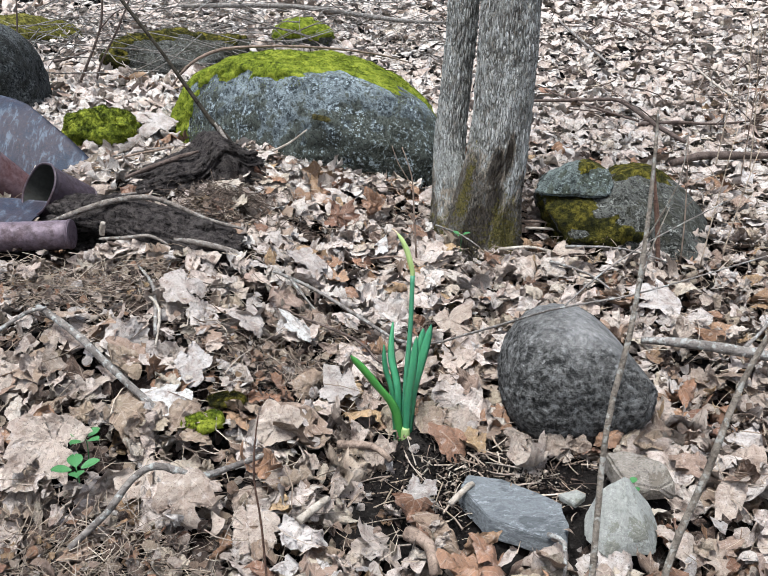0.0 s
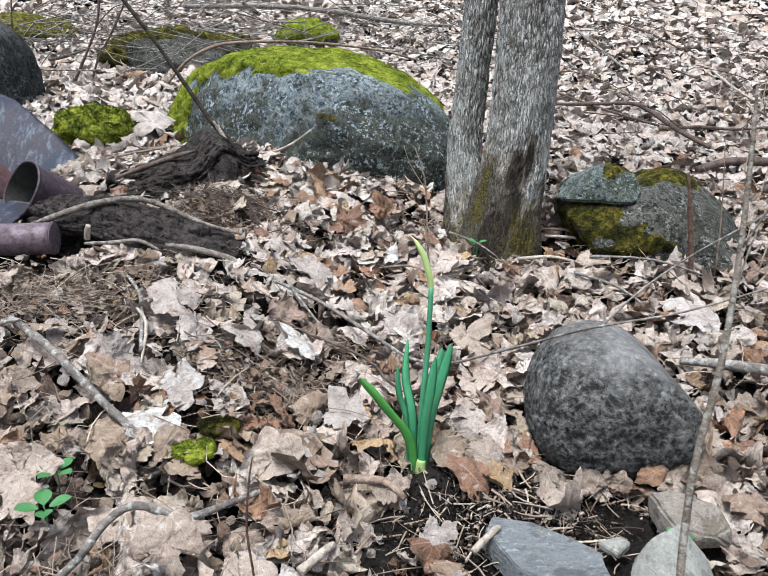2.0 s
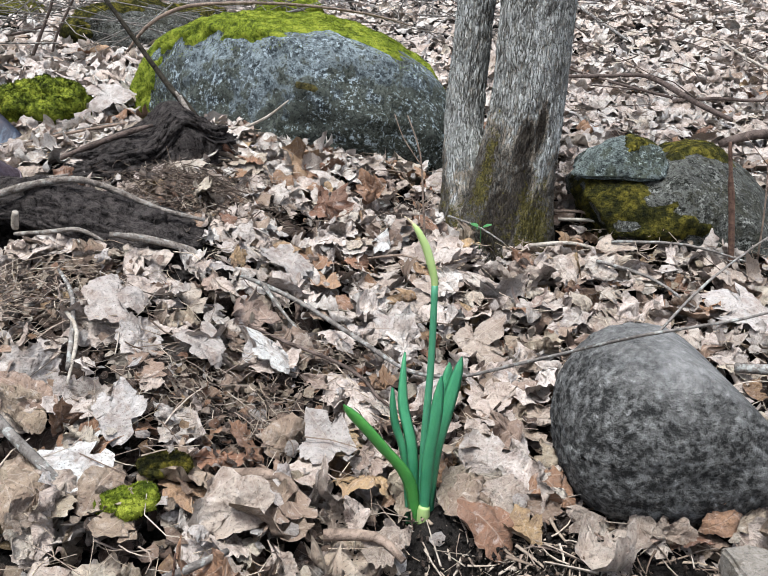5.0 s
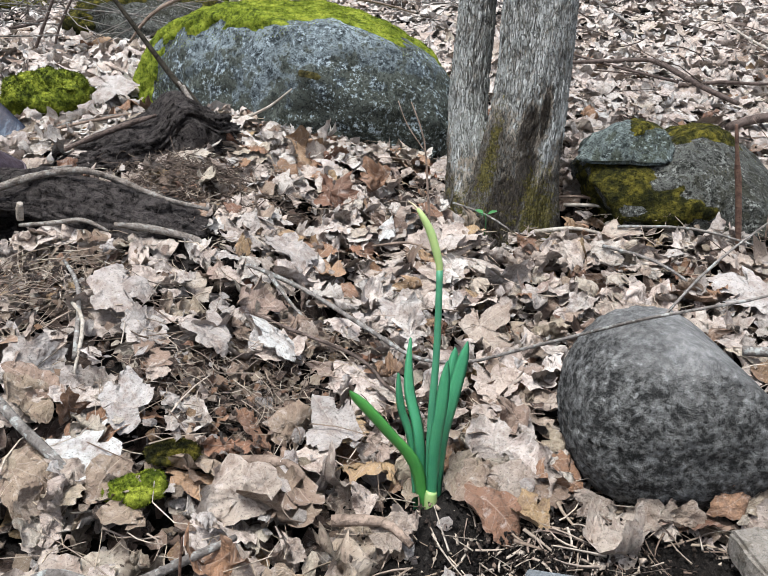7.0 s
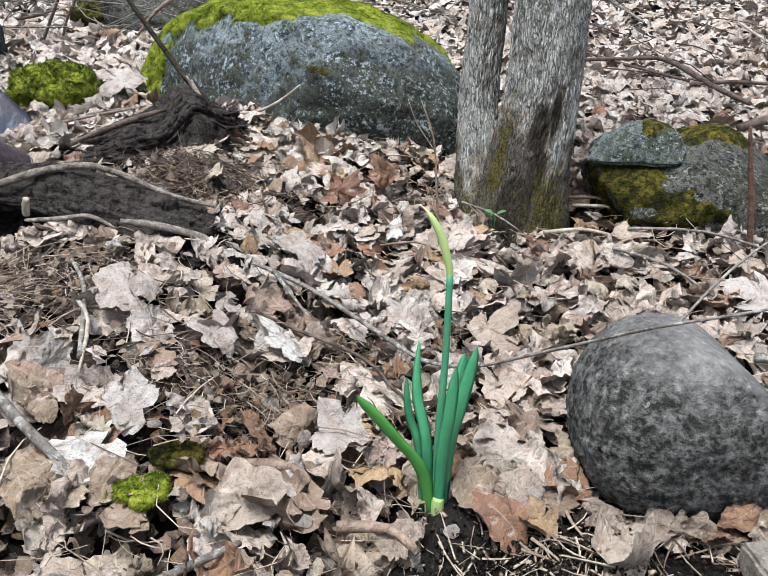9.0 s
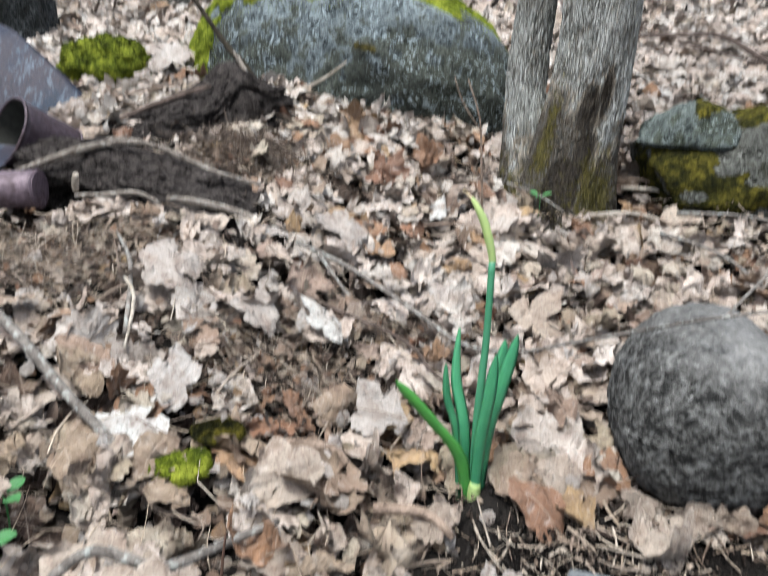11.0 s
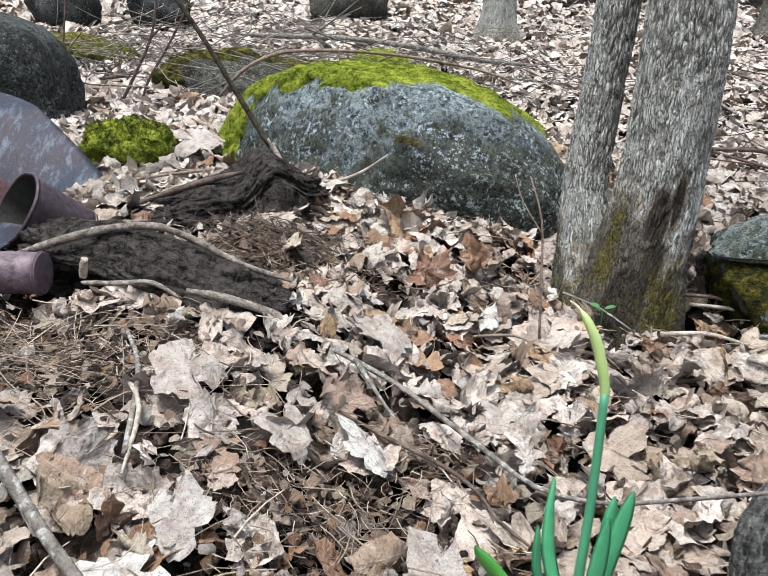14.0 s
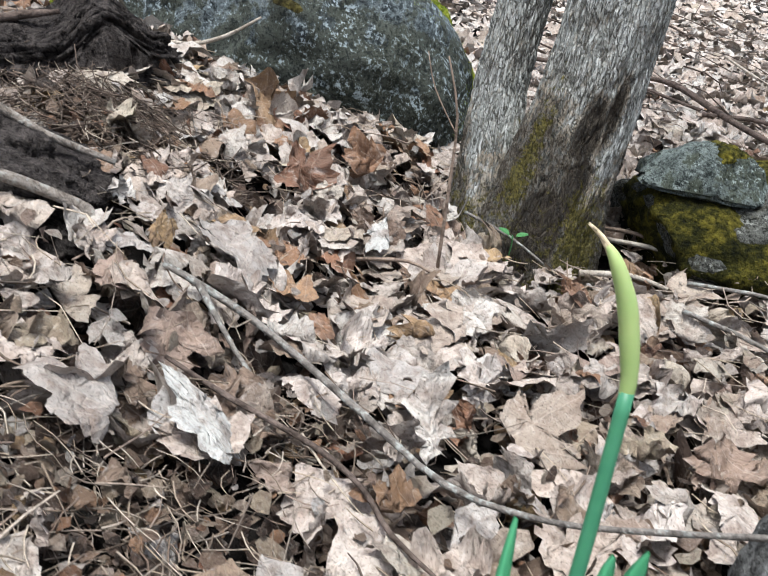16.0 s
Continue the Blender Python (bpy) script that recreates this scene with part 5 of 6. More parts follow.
stump = rotten("rotten_stump", (-0.535, 0.955, 0.205), (0.165, 0.13, 0.050), (0, -10, 22), 5.1, [], "dark crumbling stump of rotten wood with stringy roots", [(0.085, 0.045, 0.050)])
root_on(stump, [(-0.70, 0.86, 0.215), (-0.62, 0.87, 0.245), (-0.54, 0.885, 0.272), (-0.49, 0.90, 0.285)], (0.004, 0.006, 0.006, 0.003), 3, DARKTWIG)
root_on(stump, [(-0.455, 1.00, 0.33), (-0.425, 0.96, 0.285), (-0.40, 0.93, 0.25), (-0.37, 0.90, 0.215)], (0.004, 0.007, 0.009, 0.005), 5)
root_on(stump, [(-0.43, 0.95, 0.255), (-0.41, 0.91, 0.225), (-0.385, 0.86, 0.195), (-0.37, 0.82, 0.165)], (0.006, 0.008, 0.007, 0.003), 7)
root_on(stump, [(-0.45, 0.93, 0.24), (-0.44, 0.88, 0.21), (-0.42, 0.82, 0.18), (-0.385, 0.75, 0.155)], (0.005, 0.006, 0.006, 0.003), 11)
root_on(stump, [(-0.50, 0.88, 0.22), (-0.46, 0.80, 0.19), (-0.40, 0.72, 0.165), (-0.33, 0.66, 0.135)], (0.004, 0.006, 0.006, 0.003), 12)

leaning = thing("leaning_stick", (0, 0, 0), "thin dark dead stick leaning out of the rotten stump", "stick")
part("stem", tube("stem", [([(-0.41, 1.05, 0.225), (-0.455, 1.06, 0.30), (-0.500, 1.07, 0.352), (-0.605, 1.08, 0.510), (-0.700, 1.09, 0.641), (-0.85, 1.10, 0.86), (-0.96, 1.12, 1.02)], (0.011, 0.0090, 0.0064, 0.0048, 0.0043, 0.0034, 0.002))], BLACKTWIG, 8, 2, 0.1), leaning)
part("side_twig", tube("side_twig", [([(-0.470, 1.062, 0.318), (-0.455, 1.03, 0.26), (-0.44, 1.00, 0.22)], (0.004, 0.002))], ROOTWOOD, 6, 3), leaning)
part("bark_strip", tube("bark_strip", [([(-0.475, 1.045, 0.335), (-0.445, 1.03, 0.285), (-0.405, 1.02, 0.235), (-0.365, 1.00, 0.195)], (0.003, 0.006, 0.007, 0.003))], ROOTWOOD, 6, 5, 0.3), leaning, "pale peeling bark")
part("bark_strip", tube("bark_strip", [([(-0.46, 1.035, 0.31), (-0.44, 1.0, 0.26), (-0.415, 0.975, 0.205), (-0.40, 0.95, 0.17)], (0.002, 0.005, 0.005, 0.002))], PALETWIG, 6, 6, 0.3), leaning, "pale peeling bark")
plug_stick = thing("stick_stub", (-0.598, 0.470, 0.196), "short bleached stick stub standing against the log", "stick")
plug_stick.rotation_euler = (radians(18), radians(14), 0)
part("stub", tube("stub", [([(0, 0, -0.004), (0, 0, 0.012), (0.001, 0, 0.026)], (0.0055, 0.0058, 0.005))], PALETWIG, 9, 1, 0.06), plug_stick)


def lathe(name, profile, mat, around=48, dent=0.0, seed=0.0, ragged=0.0):
    """A turned metal form from (radius, height) pairs, a little dented."""
    n, verts = len(profile), []
    for r, z in profile:
        for k in range(around):
            w = math.tau * k / around
            d = 1 + dent * noise.noise((1.5 * math.cos(w) + seed, 1.5 * math.sin(w), 9 * z + seed))
            top = ragged * abs(noise.noise((4 * math.cos(w), 4 * math.sin(w), seed))) if z > 0.02 else 0
            verts.append((r * d * math.cos(w), r * d * math.sin(w), z - top))
    faces = [[i * around + k, i * around + (k + 1) % around, (i + 1) * around + (k + 1) % around, (i + 1) * around + k] for i in range(n - 1) for k in range(around)]
    return mesh_of(name, verts, faces, mat)


def can(name, at, towards, r0, r1, length, label, seed, dent=0.05, skin=None):
    """An old can: base at at, open mouth of radius r1 towards a direction."""
    t = thing(name, at, label, "can", "rusty cans")
    t.rotation_mode = "QUATERNION"
    t.rotation_quaternion = Vector(towards).to_track_quat("Z", "Y")
    wall, n = 0.0016, 9
    outer = [(r0 + (r1 - r0) * i / n, length * i / n) for i in range(n + 1)]
    inner = [(r - wall, z) for r, z in reversed(outer)]
    inner[-1] = (inner[-1][0], 0.003)
    part("body", lathe("body", [(0.0005, 0.0), (r0 * 0.96, 0.0), *outer, *inner, (0.0005, 0.003)], skin or RUSTCAN, 48, dent, seed), t)
    # inner skin just within the wall, with its own dark olive tone
    part("lining", lathe("lining", [(r - 0.0012, z) for r, z in inner], LINING, 48, dent, seed), t, "dark inside of the can")
    part("rim", lathe("rim", [(r1 + 0.0032 * math.cos(a), length + 0.0032 * math.sin(a)) for a in np.linspace(0, math.tau, 9)], skin or RUSTCAN, 48, dent, seed), t, "rolled rusty rim")
    part("base_bead", lathe("base_bead", [(r0 + 0.002 * math.cos(a), 0.004 + 0.002 * math.sin(a)) for a in np.linspace(0, math.tau, 7)], RUSTCAN, 48, dent, seed), t)
    return t


can("open_can", (-0.735, 0.762, 0.180), (-0.073, -0.082, 0.060), 0.045, 0.063, 0.122, "rusty purple-brown tapered can lying open on its side", 1.0, 0.05, DARKCAN)
can("lying_can", (-0.676, 0.512, 0.182), (-1.0, -0.04, -0.03), 0.030, 0.031, 0.17, "rusty mauve-brown can lying half buried in leaves", 3.0, 0.04)
can("tilted_can", (-0.93, 0.88, 0.17), (-0.62, -0.30, 0.72), 0.050, 0.056, 0.12, "rusty reddish can leaning on the sheet metal", 5.0, 0.05, REDCAN)


def sheet(name, corner_fn, nu, nv, mat, label, thick=0.003, ragged=0.03, seed=1.0):
    """A bent sheet of metal of real thickness with an eaten-away edge."""
    u, v = np.meshgrid(np.linspace(0, 1, nu), np.linspace(0, 1, nv), indexing="ij")
    eat = ragged * np.array([[abs(noise.noise((2.6 * b + seed, seed, 2.0))) for b in row] for row in v])
    uu = u * (1 - eat)
    p = np.array([[corner_fn(a, b) for a, b in zip(r, s)] for r, s in zip(uu, v)])
    p += 0.006 * np.array([[noise.noise_vector((3 * a + seed, 3 * b, seed))[:] for a, b in zip(r, s)] for r, s in zip(u, v)])
    du, dv = np.gradient(p, axis=0), np.gradient(p, axis=1)
    nn = np.cross(du, dv)
    nn /= np.linalg.norm(nn, axis=-1, keepdims=True)
    top, low = p.reshape(-1, 3), (p - thick * nn).reshape(-1, 3)
    q, m = [], nu * nv
    for i in range(nu - 1):
        for j in range(nv - 1):
            a = i * nv + j
            q += [[a, a + 1, a + nv + 1, a + nv], [m + a, m + a + nv, m + a + nv + 1, m + a + 1]]
    ring = [i * nv for i in range(nu)] + [(nu - 1) * nv + j for j in range(1, nv)] + [i * nv + nv - 1 for i in range(nu - 2, -1, -1)] + [j for j in range(nv - 2, 0, -1)]
    q += [[a, m + a, m + b, b] for a, b in zip(ring, ring[1:] + ring[:1])]
    t = thing(name, (0, 0, 0), label, "metal scrap")
    part("panel", mesh_of("panel", np.vstack([top, low]), q, mat), t)
    edge = [tuple(p[i, 0]) for i in range(nu // 3, nu, 3)]
    part("rusted_edge", tube("rusted_edge", [(edge, (0.004, 0.007))], RUSTCAN, 6, int(seed), 0.35), t, "flaking brown rusted edge")
    return t


def hood(a, b):
    x = -1.62 + 0.93 * a - 0.43 * b * a
    return (x, 0.97 + 0.26 * b, 0.155 + 0.235 * math.sin(0.5 * math.pi * min(1, b)) + 0.03 * math.sin(math.pi * a) - 0.02 * (1 - b))


sheet("sheet_metal", hood, 40, 26, SHEETMETAL, "bent blue-grey steel sheet with rusted edges, among leaves", 0.003, 0.10, 2.0)
sheet("metal_panel", lambda a, b: (-1.15 + 0.36 * a, 0.50 + 0.22 * b, 0.165 + 0.035 * b + 0.012 * math.sin(3 * a)), 26, 20, SHEETMETAL, "flat blue-grey metal panel under the rusty cans", 0.003, 0.12, 4.0)

# ---- branches, twigs and seedlings ----
def stick(name, sticks, mat, label, seed=1, sides=8, knots=0.10, category="twig"):
    """A fallen stick: the first path is its stem, the rest side twigs."""
    t = thing(name, sticks[0][0][0], label, category)
    back = Matrix.Translation(-Vector(sticks[0][0][0]))
    for i, (pts, radii) in enumerate(sticks):
        n = "stem" if i == 0 else "side_twig"
        part(n, tube(n, [([tuple(back @ Vector(p)) for p in pts], radii)], mat, sides, seed + i, knots), t)
    return t


stick("long_twig", [
    ([on(-0.250, 0.428, 0.018), on(-0.210, 0.415, 0.020), on(-0.148, 0.392, 0.020), on(-0.060, 0.312, 0.022), on(-0.002, 0.222, 0.030), (0.055, 0.165, 0.085), (0.104, 0.115, 0.122), (0.160, 0.07, 0.160), (0.214, 0.010, 0.205), (0.268, -0.015, 0.227), (0.335, -0.005, 0.236), (0.48, 0.05, 0.255), (0.66, 0.10, 0.29)],
     (0.0030, 0.0038, 0.0034, 0.0034, 0.0027, 0.0021, 0.0020, 0.0018, 0.0017, 0.0015, 0.0014, 0.0012, 0.0009)),
    ([on(-0.215, 0.415, 0.020), on(-0.172, 0.348, 0.016), on(-0.140, 0.315, 0.008)], (0.0035, 0.0015)),
    ([(0.230, 0.0, 0.212), (0.30, 0.06, 0.245), (0.40, 0.12, 0.285), (0.55, 0.20, 0.33)], (0.0016, 0.0009))], GREYTWIG, "long thin fallen twig arching past the grey stone", 3)
stick("fallen_twig", [([on(-0.225, 0.318, 0.012), on(-0.170, 0.290, 0.016), on(-0.100, 0.262, 0.014), on(-0.062, 0.230, 0.010), on(-0.042, 0.185, 0.010), on(0.0, 0.145, 0.002)], (0.002, 0.0026, 0.0026, 0.0024, 0.002, 0.0012))], DARKTWIG, "thin brown twig lying on dead leaves", 5)
stick("lichened_stick", [
    ([on(-0.61, 0.165, 0.030), on(-0.535, 0.116, 0.025), on(-0.469, 0.062, 0.022), on(-0.417, 0.022, 0.018), on(-0.372, -0.004, 0.006)], (0.0055, 0.0060, 0.0062, 0.0058, 0.0045)),
    ([on(-0.66, 0.10, 0.030), on(-0.62, 0.14, 0.034), on(-0.59, 0.155, 0.034)], (0.004, 0.003))], GREYTWIG, "grey lichen-spotted fallen stick on dead leaves", 7)
stick("crooked_stick", [
    ([on(-0.425, -0.25, 0.004), on(-0.386, -0.214, 0.022), on(-0.361, -0.184, 0.046), on(-0.334, -0.163, 0.054), on(-0.298, -0.164, 0.048), on(-0.275, -0.160, 0.040), on(-0.225, -0.115, 0.024), on(-0.19, -0.08, 0.012)], (0.0045, 0.0048, 0.0050, 0.0052, 0.0055, 0.0050, 0.0042, 0.003))], GREYTWIG, "crooked weathered stick arching over dead leaves", 9)
stick("boulder_twig", [([(-0.42, 1.09, 0.252), (-0.345, 1.075, 0.252), (-0.285, 1.07, 0.276), (-0.235, 1.075, 0.312)], (0.0035, 0.0038, 0.003, 0.0018))], PALETWIG, "pale curved twig resting against the boulder", 4)
stick("upright_twig", [([on(0.047, 0.672, -0.01), (0.040, 0.67, 0.175), (0.034, 0.68, 0.265), (0.012, 0.69, 0.330)], (0.0022, 0.0020, 0.0017, 0.0010)),
    ([(0.036, 0.675, 0.245), (0.005, 0.70, 0.290), (-0.01, 0.71, 0.33)], (0.0010, 0.0006))], TWIG, "thin upright dead twig in front of the tree", 6)
stick("sapling", [
    ([(0.118, -0.64, -0.085), (0.128, -0.59, 0.05), (0.146, -0.528, 0.176), (0.160, -0.482, 0.288), (0.180, -0.455, 0.365), (0.194, -0.427, 0.440), (0.203, -0.40, 0.512), (0.205, -0.39, 0.545)], (0.0032, 0.0032, 0.0030, 0.0028, 0.0025, 0.0022, 0.0016, 0.0008)),
    ([(0.180, -0.455, 0.365), (0.20, -0.42, 0.42), (0.225, -0.39, 0.46)], (0.0010, 0.0005)), ([(0.194, -0.427, 0.440), (0.215, -0.43, 0.49), (0.222, -0.42, 0.53)], (0.0009, 0.0004))], SAPLING, "slender bare sapling standing by the stones", 8, 8, 0.05, "sapling")
stick("sapling", [
    ([(0.155, -0.63, -0.075), (0.175, -0.585, 0.08), (0.204, -0.538, 0.190), (0.238, -0.510, 0.264), (0.268, -0.484, 0.333), (0.300, -0.465, 0.385), (0.35, -0.44, 0.46), (0.41, -0.41, 0.54)], (0.0034, 0.0034, 0.0032, 0.0030, 0.0027, 0.0023, 0.0017, 0.0009))], SAPLING, "stouter bare sapling leaning beside the stones", 12, 8, 0.05, "sapling")
for i, (wx, wy, wh, dx) in enumerate(((1.008, 1.20, 0.52, 0.02), (1.06, 1.26, 0.45, -0.03), (0.98, 1.32, 0.40, 0.05), (1.10, 1.18, 0.5, 0.04), (0.70, 0.66, 0.30, 0.05), (0.76, 0.69, 0.24, 0.06), (0.655, 0.665, 0.28, -0.01), (1.25, 1.75, 0.6, -0.05), (1.45, 2.1, 0.7, 0.06))):
    stick("dead_weed", [([on(wx, wy, -0.01), on(wx + 0.3 * dx, wy, 0.4 * wh), on(wx + dx, wy + 0.02, wh)], (0.0021, 0.0016, 0.0008)),
        ([on(wx + 0.3 * dx, wy, 0.45 * wh), on(wx + 0.3 * dx + 0.04, wy, 0.62 * wh)], (0.0010, 0.0005)), ([on(wx + 0.5 * dx, wy, 0.6 * wh), on(wx + 0.5 * dx - 0.05, wy, 0.78 * wh)], (0.0010, 0.0005))], STRAW if i % 3 else TWIG, "thin dry weed stalk standing among leaves", 20 + i, 6, 0.05, "weed")
stick("fallen_branch", [
    ([on(0.50, 2.16, 0.030), on(0.72, 2.19, 0.034), on(0.899, 2.205, 0.032), on(0.919, 2.052, 0.034), on(0.943, 1.801, 0.032), on(0.977, 1.576, 0.026)], (0.006, 0.007, 0.008, 0.009, 0.009, 0.006)),
    ([on(0.622, 2.617, 0.02), on(0.77, 2.159, 0.024), on(0.909, 1.876, 0.022)], (0.003, 0.005, 0.004)),
    ([on(0.895, 1.827, 0.024), on(1.03, 1.824, 0.024), on(1.175, 1.843, 0.020), on(1.36, 1.88, 0.02)], (0.006, 0.006, 0.005, 0.003))], DARKTWIG, "dark forked fallen branch on the leafy slope", 13, category="branch")
for i, (pts, r, mt) in enumerate(((((1.395, 4.499), (1.526, 4.135), (1.552, 3.583)), 0.008, DARKTWIG), (((1.08, 4.213), (1.094, 3.467), (1.105, 3.035)), 0.009, GREYTWIG), (((1.498, 3.014), (1.431, 2.535), (1.408, 2.187)), 0.006, PALETWIG), (((-1.49, 2.516), (-1.485, 2.739), (-1.451, 2.897)), 0.007, DARKTWIG))):
    stick("fallen_branch", [([on(px, py, 0.022) for px, py in pts], (0.7 * r, r, 0.6 * r))], mt, ("thin dark fallen branch on the leafy slope", "grey fallen branch on the leafy slope", "pale fallen branch on the leafy slope", "dark dead branch lying between boulders")[i], 70 + i, category="branch")
stick("dead_sapling", [([on(-1.25, 2.2, 0.0), (-1.215, 2.2, 0.394), (-1.142, 2.2, 0.538), (-1.119, 2.2, 0.647), (-1.10, 2.2, 0.78)], (0.006, 0.0055, 0.005, 0.004, 0.002)),
    ([(-1.142, 2.2, 0.538), (-1.06, 2.15, 0.60), (-0.99, 2.12, 0.62)], (0.003, 0.0015))], DARKTWIG, "thin dark dead sapling standing between boulders", 81, category="sapling")
stick("dead_sapling", [([on(-1.20, 2.25, 0.0), (-1.169, 2.25, 0.409), (-1.10, 2.25, 0.518), (-1.039, 2.25, 0.629), (-0.98, 2.25, 0.75)], (0.005, 0.005, 0.0045, 0.0035, 0.002))], DARKTWIG, "thin dark dead sapling leaning beside another", 82, category="sapling")
stick("dead_sapling", [([on(-1.66, 2.6, 0.0), (-1.648, 2.6, 0.477), (-1.627, 2.6, 0.65), (-1.61, 2.6, 0.80)], (0.004, 0.0038, 0.0034, 0.002))], DARKTWIG, "slender dead stem before dark rocks", 83, category="sapling")
stick("fallen_branch", [([on(0.44, 0.255, 0.022), on(0.50, 0.235, 0.022), on(0.56, 0.212, 0.022), on(0.63, 0.195, 0.018), on(0.72, 0.18, 0.012)], (0.006, 0.009, 0.010, 0.010, 0.007)),
    ([on(0.60, 0.20, 0.022), on(0.655, 0.24, 0.05), on(0.69, 0.27, 0.09)], (0.004, 0.002))], GREYTWIG, "weathered grey branch lying behind the round stone", 15, category="branch")
stick("fallen_branch", [([on(0.86, 1.36, 0.02), on(0.95, 1.385, 0.025), on(1.05, 1.39, 0.022), on(1.2, 1.42, 0.02)], (0.010, 0.013, 0.013, 0.008))], DARKTWIG, "short dark branch on the leafy slope", 16, category="branch")
stick("fallen_pole", [([on(-1.25, 4.02, 0.10), on(-0.58, 4.05, 0.09), on(0.05, 4.10, 0.06), on(0.35, 4.15, 0.03)], (0.014, 0.016, 0.014, 0.008)), ([on(-0.9, 4.03, 0.12), on(-0.75, 3.9, 0.22), on(-0.6, 3.8, 0.34)], (0.007, 0.003))], GREYTWIG, "long pale fallen pole across the slope", 17, category="branch")
stick("fallen_branch", [([(-0.66, 1.35, 0.40), (-0.612, 1.35, 0.453), (-0.551, 1.35, 0.490), (-0.463, 1.35, 0.510), (-0.267, 1.40, 0.510), (-0.063, 1.50, 0.484), (0.06, 1.56, 0.45)], (0.003, 0.0045, 0.0048, 0.0042, 0.0036, 0.003, 0.0015))], TWIG, "thin curved branch lying over the mossy boulder", 18, category="branch")
stick("dry_stem", [([(0.597, 0.638, 0.051), (0.582, 0.638, 0.166), (0.57, 0.638, 0.235), (0.561, 0.638, 0.29)], (0.0062, 0.0055, 0.0045, 0.0025))], REDSTEM, "red-brown dry stem standing before the mossy boulder", 61, 7, 0.2, "weed")
stick("dry_stem", [([on(-0.164, -0.33, -0.02), (-0.167, -0.33, 0.076), (-0.172, -0.33, 0.14), (-0.168, -0.33, 0.189), (-0.163, -0.33, 0.219)], (0.0014, 0.0013, 0.0012, 0.0010, 0.0006))], REDSTEM, "thin red-brown stem standing in dead leaves", 62, 6, 0.08, "weed")
for i, (ax, ay, bx, by, r) in enumerate(((-0.80, 1.02, -0.50, 1.22, 0.0035), (-0.78, 1.12, -0.55, 1.16, 0.003), (0.33, 0.86, 0.46, 0.74, 0.004), (0.31, 0.90, 0.42, 0.82, 0.0035), (0.10, 0.83, 0.20, 0.735, 0.0025), (-0.14, -0.21, -0.105, -0.165, 0.006), (0.0, -0.215, 0.03, -0.29, 0.010), (0.178, -0.235, 0.186, -0.30, 0.0035),
                                        (0.06, -0.155, 0.095, -0.125, 0.005), (-0.20, 0.02, -0.13, 0.012, 0.007), (-0.41, 0.14, -0.50, 0.37, 0.0035), (-0.45, 0.25, -0.405, 0.12, 0.003), (-0.10, -0.045, -0.02, -0.07, 0.006), (0.40, 0.72, 0.62, 0.60, 0.003), (0.24, 0.70, 0.36, 0.69, 0.0045), (-0.06, 0.63, 0.04, 0.625, 0.0025), (0.34, 0.60, 0.45, 0.43, 0.003))):
    mx_, my_ = 0.5 * (ax + bx) + 0.012, 0.5 * (ay + by) + 0.01
    stick("fallen_twig", [([on(ax, ay, 0.014), on(mx_, my_, 0.018), on(bx, by, 0.012)], (r, 0.9 * r, 0.6 * r))], (TWIG, GREYTWIG, PALETWIG)[i % 3], ("brown fallen twig among dead leaves", "grey fallen twig among dead leaves", "bleached fallen twig among dead leaves")[i % 3], 40 + i, 7)


def seedling(x, y, size, count, turn, label):
    """A small herb: oval leaves on short stalks round one stem."""
    t = thing("seedling", on(x, y, 0.0), label, "plant", "seedlings in the litter")
    part("stem", tube("stem", [([(0, 0, -0.01), (0.002, 0, 0.02), (0, 0, 0.035)], (0.0010, 0.0008))], SEEDLING, 6), t)
    for k in range(count):
        w = turn + math.tau * k / count
        v, f, uv = [], [], []
        for i in range(9):
            s = i / 8
            half = size * 0.42 * math.sin(math.pi * min(1, s * 0.92 + 0.04)) ** 0.8
            for q in (-1, -0.5, 0, 0.5, 1):
                r = 0.006 + size * s
                v.append((r * math.cos(w) - q * half * math.sin(w), r * math.sin(w) + q * half * math.cos(w), 0.034 + 0.25 * size * math.sin(1.8 * s) - 0.12 * size * (1 - abs(q))))
                uv.append((0.5 + 0.5 * q, s))
        f = [[i * 5 + j, i * 5 + j + 1, i * 5 + j + 6, i * 5 + j + 5] for i in range(8) for j in range(4)]
        part("leaf", mesh_of("leaf", v, f, SEEDLING, uv), t)


seedling(-0.446, -0.150, 0.025, 4, 0.4, "small bright green seedling with oval leaves")
seedling(-0.450, -0.098, 0.020, 4, 1.1, "small green seedling under a dead leaf")
seedling(0.155, 0.755, 0.018, 3, 0.2, "tiny green seedling at the tree's foot")
seedling(0.300, -0.165, 0.012, 3, 0.9, "tiny pale green seedling on the soil")
for cx, cy, sx, sy, sz, mt, sd, lab in ((-0.307, -0.015, 0.030, 0.018, 0.010, MOSS, 31, "small cushion of bright green moss"), (-0.276, 0.035, 0.026, 0.022, 0.005, OLIVEMOSS, 32, "dark green moss patch in a hollow between leaves")):
    kv, kf = stone_form(4, (sx, sy, sz), 2.0, 0.15, sd, 2.0, 0)
    cushion = tagged(new("moss_cushion", mesh_of("moss_cushion", kv, kf, mt)), lab, "moss")
    cushion.location = on(cx, cy, 0.0)
    moss_pad("moss_surface", cushion, kv, kf, kv[:, 2] > -0.3 * sz, 0.0055, mt, 5000, sd)

# ---- leaf litter ----
lr = np.random.RandomState(5)
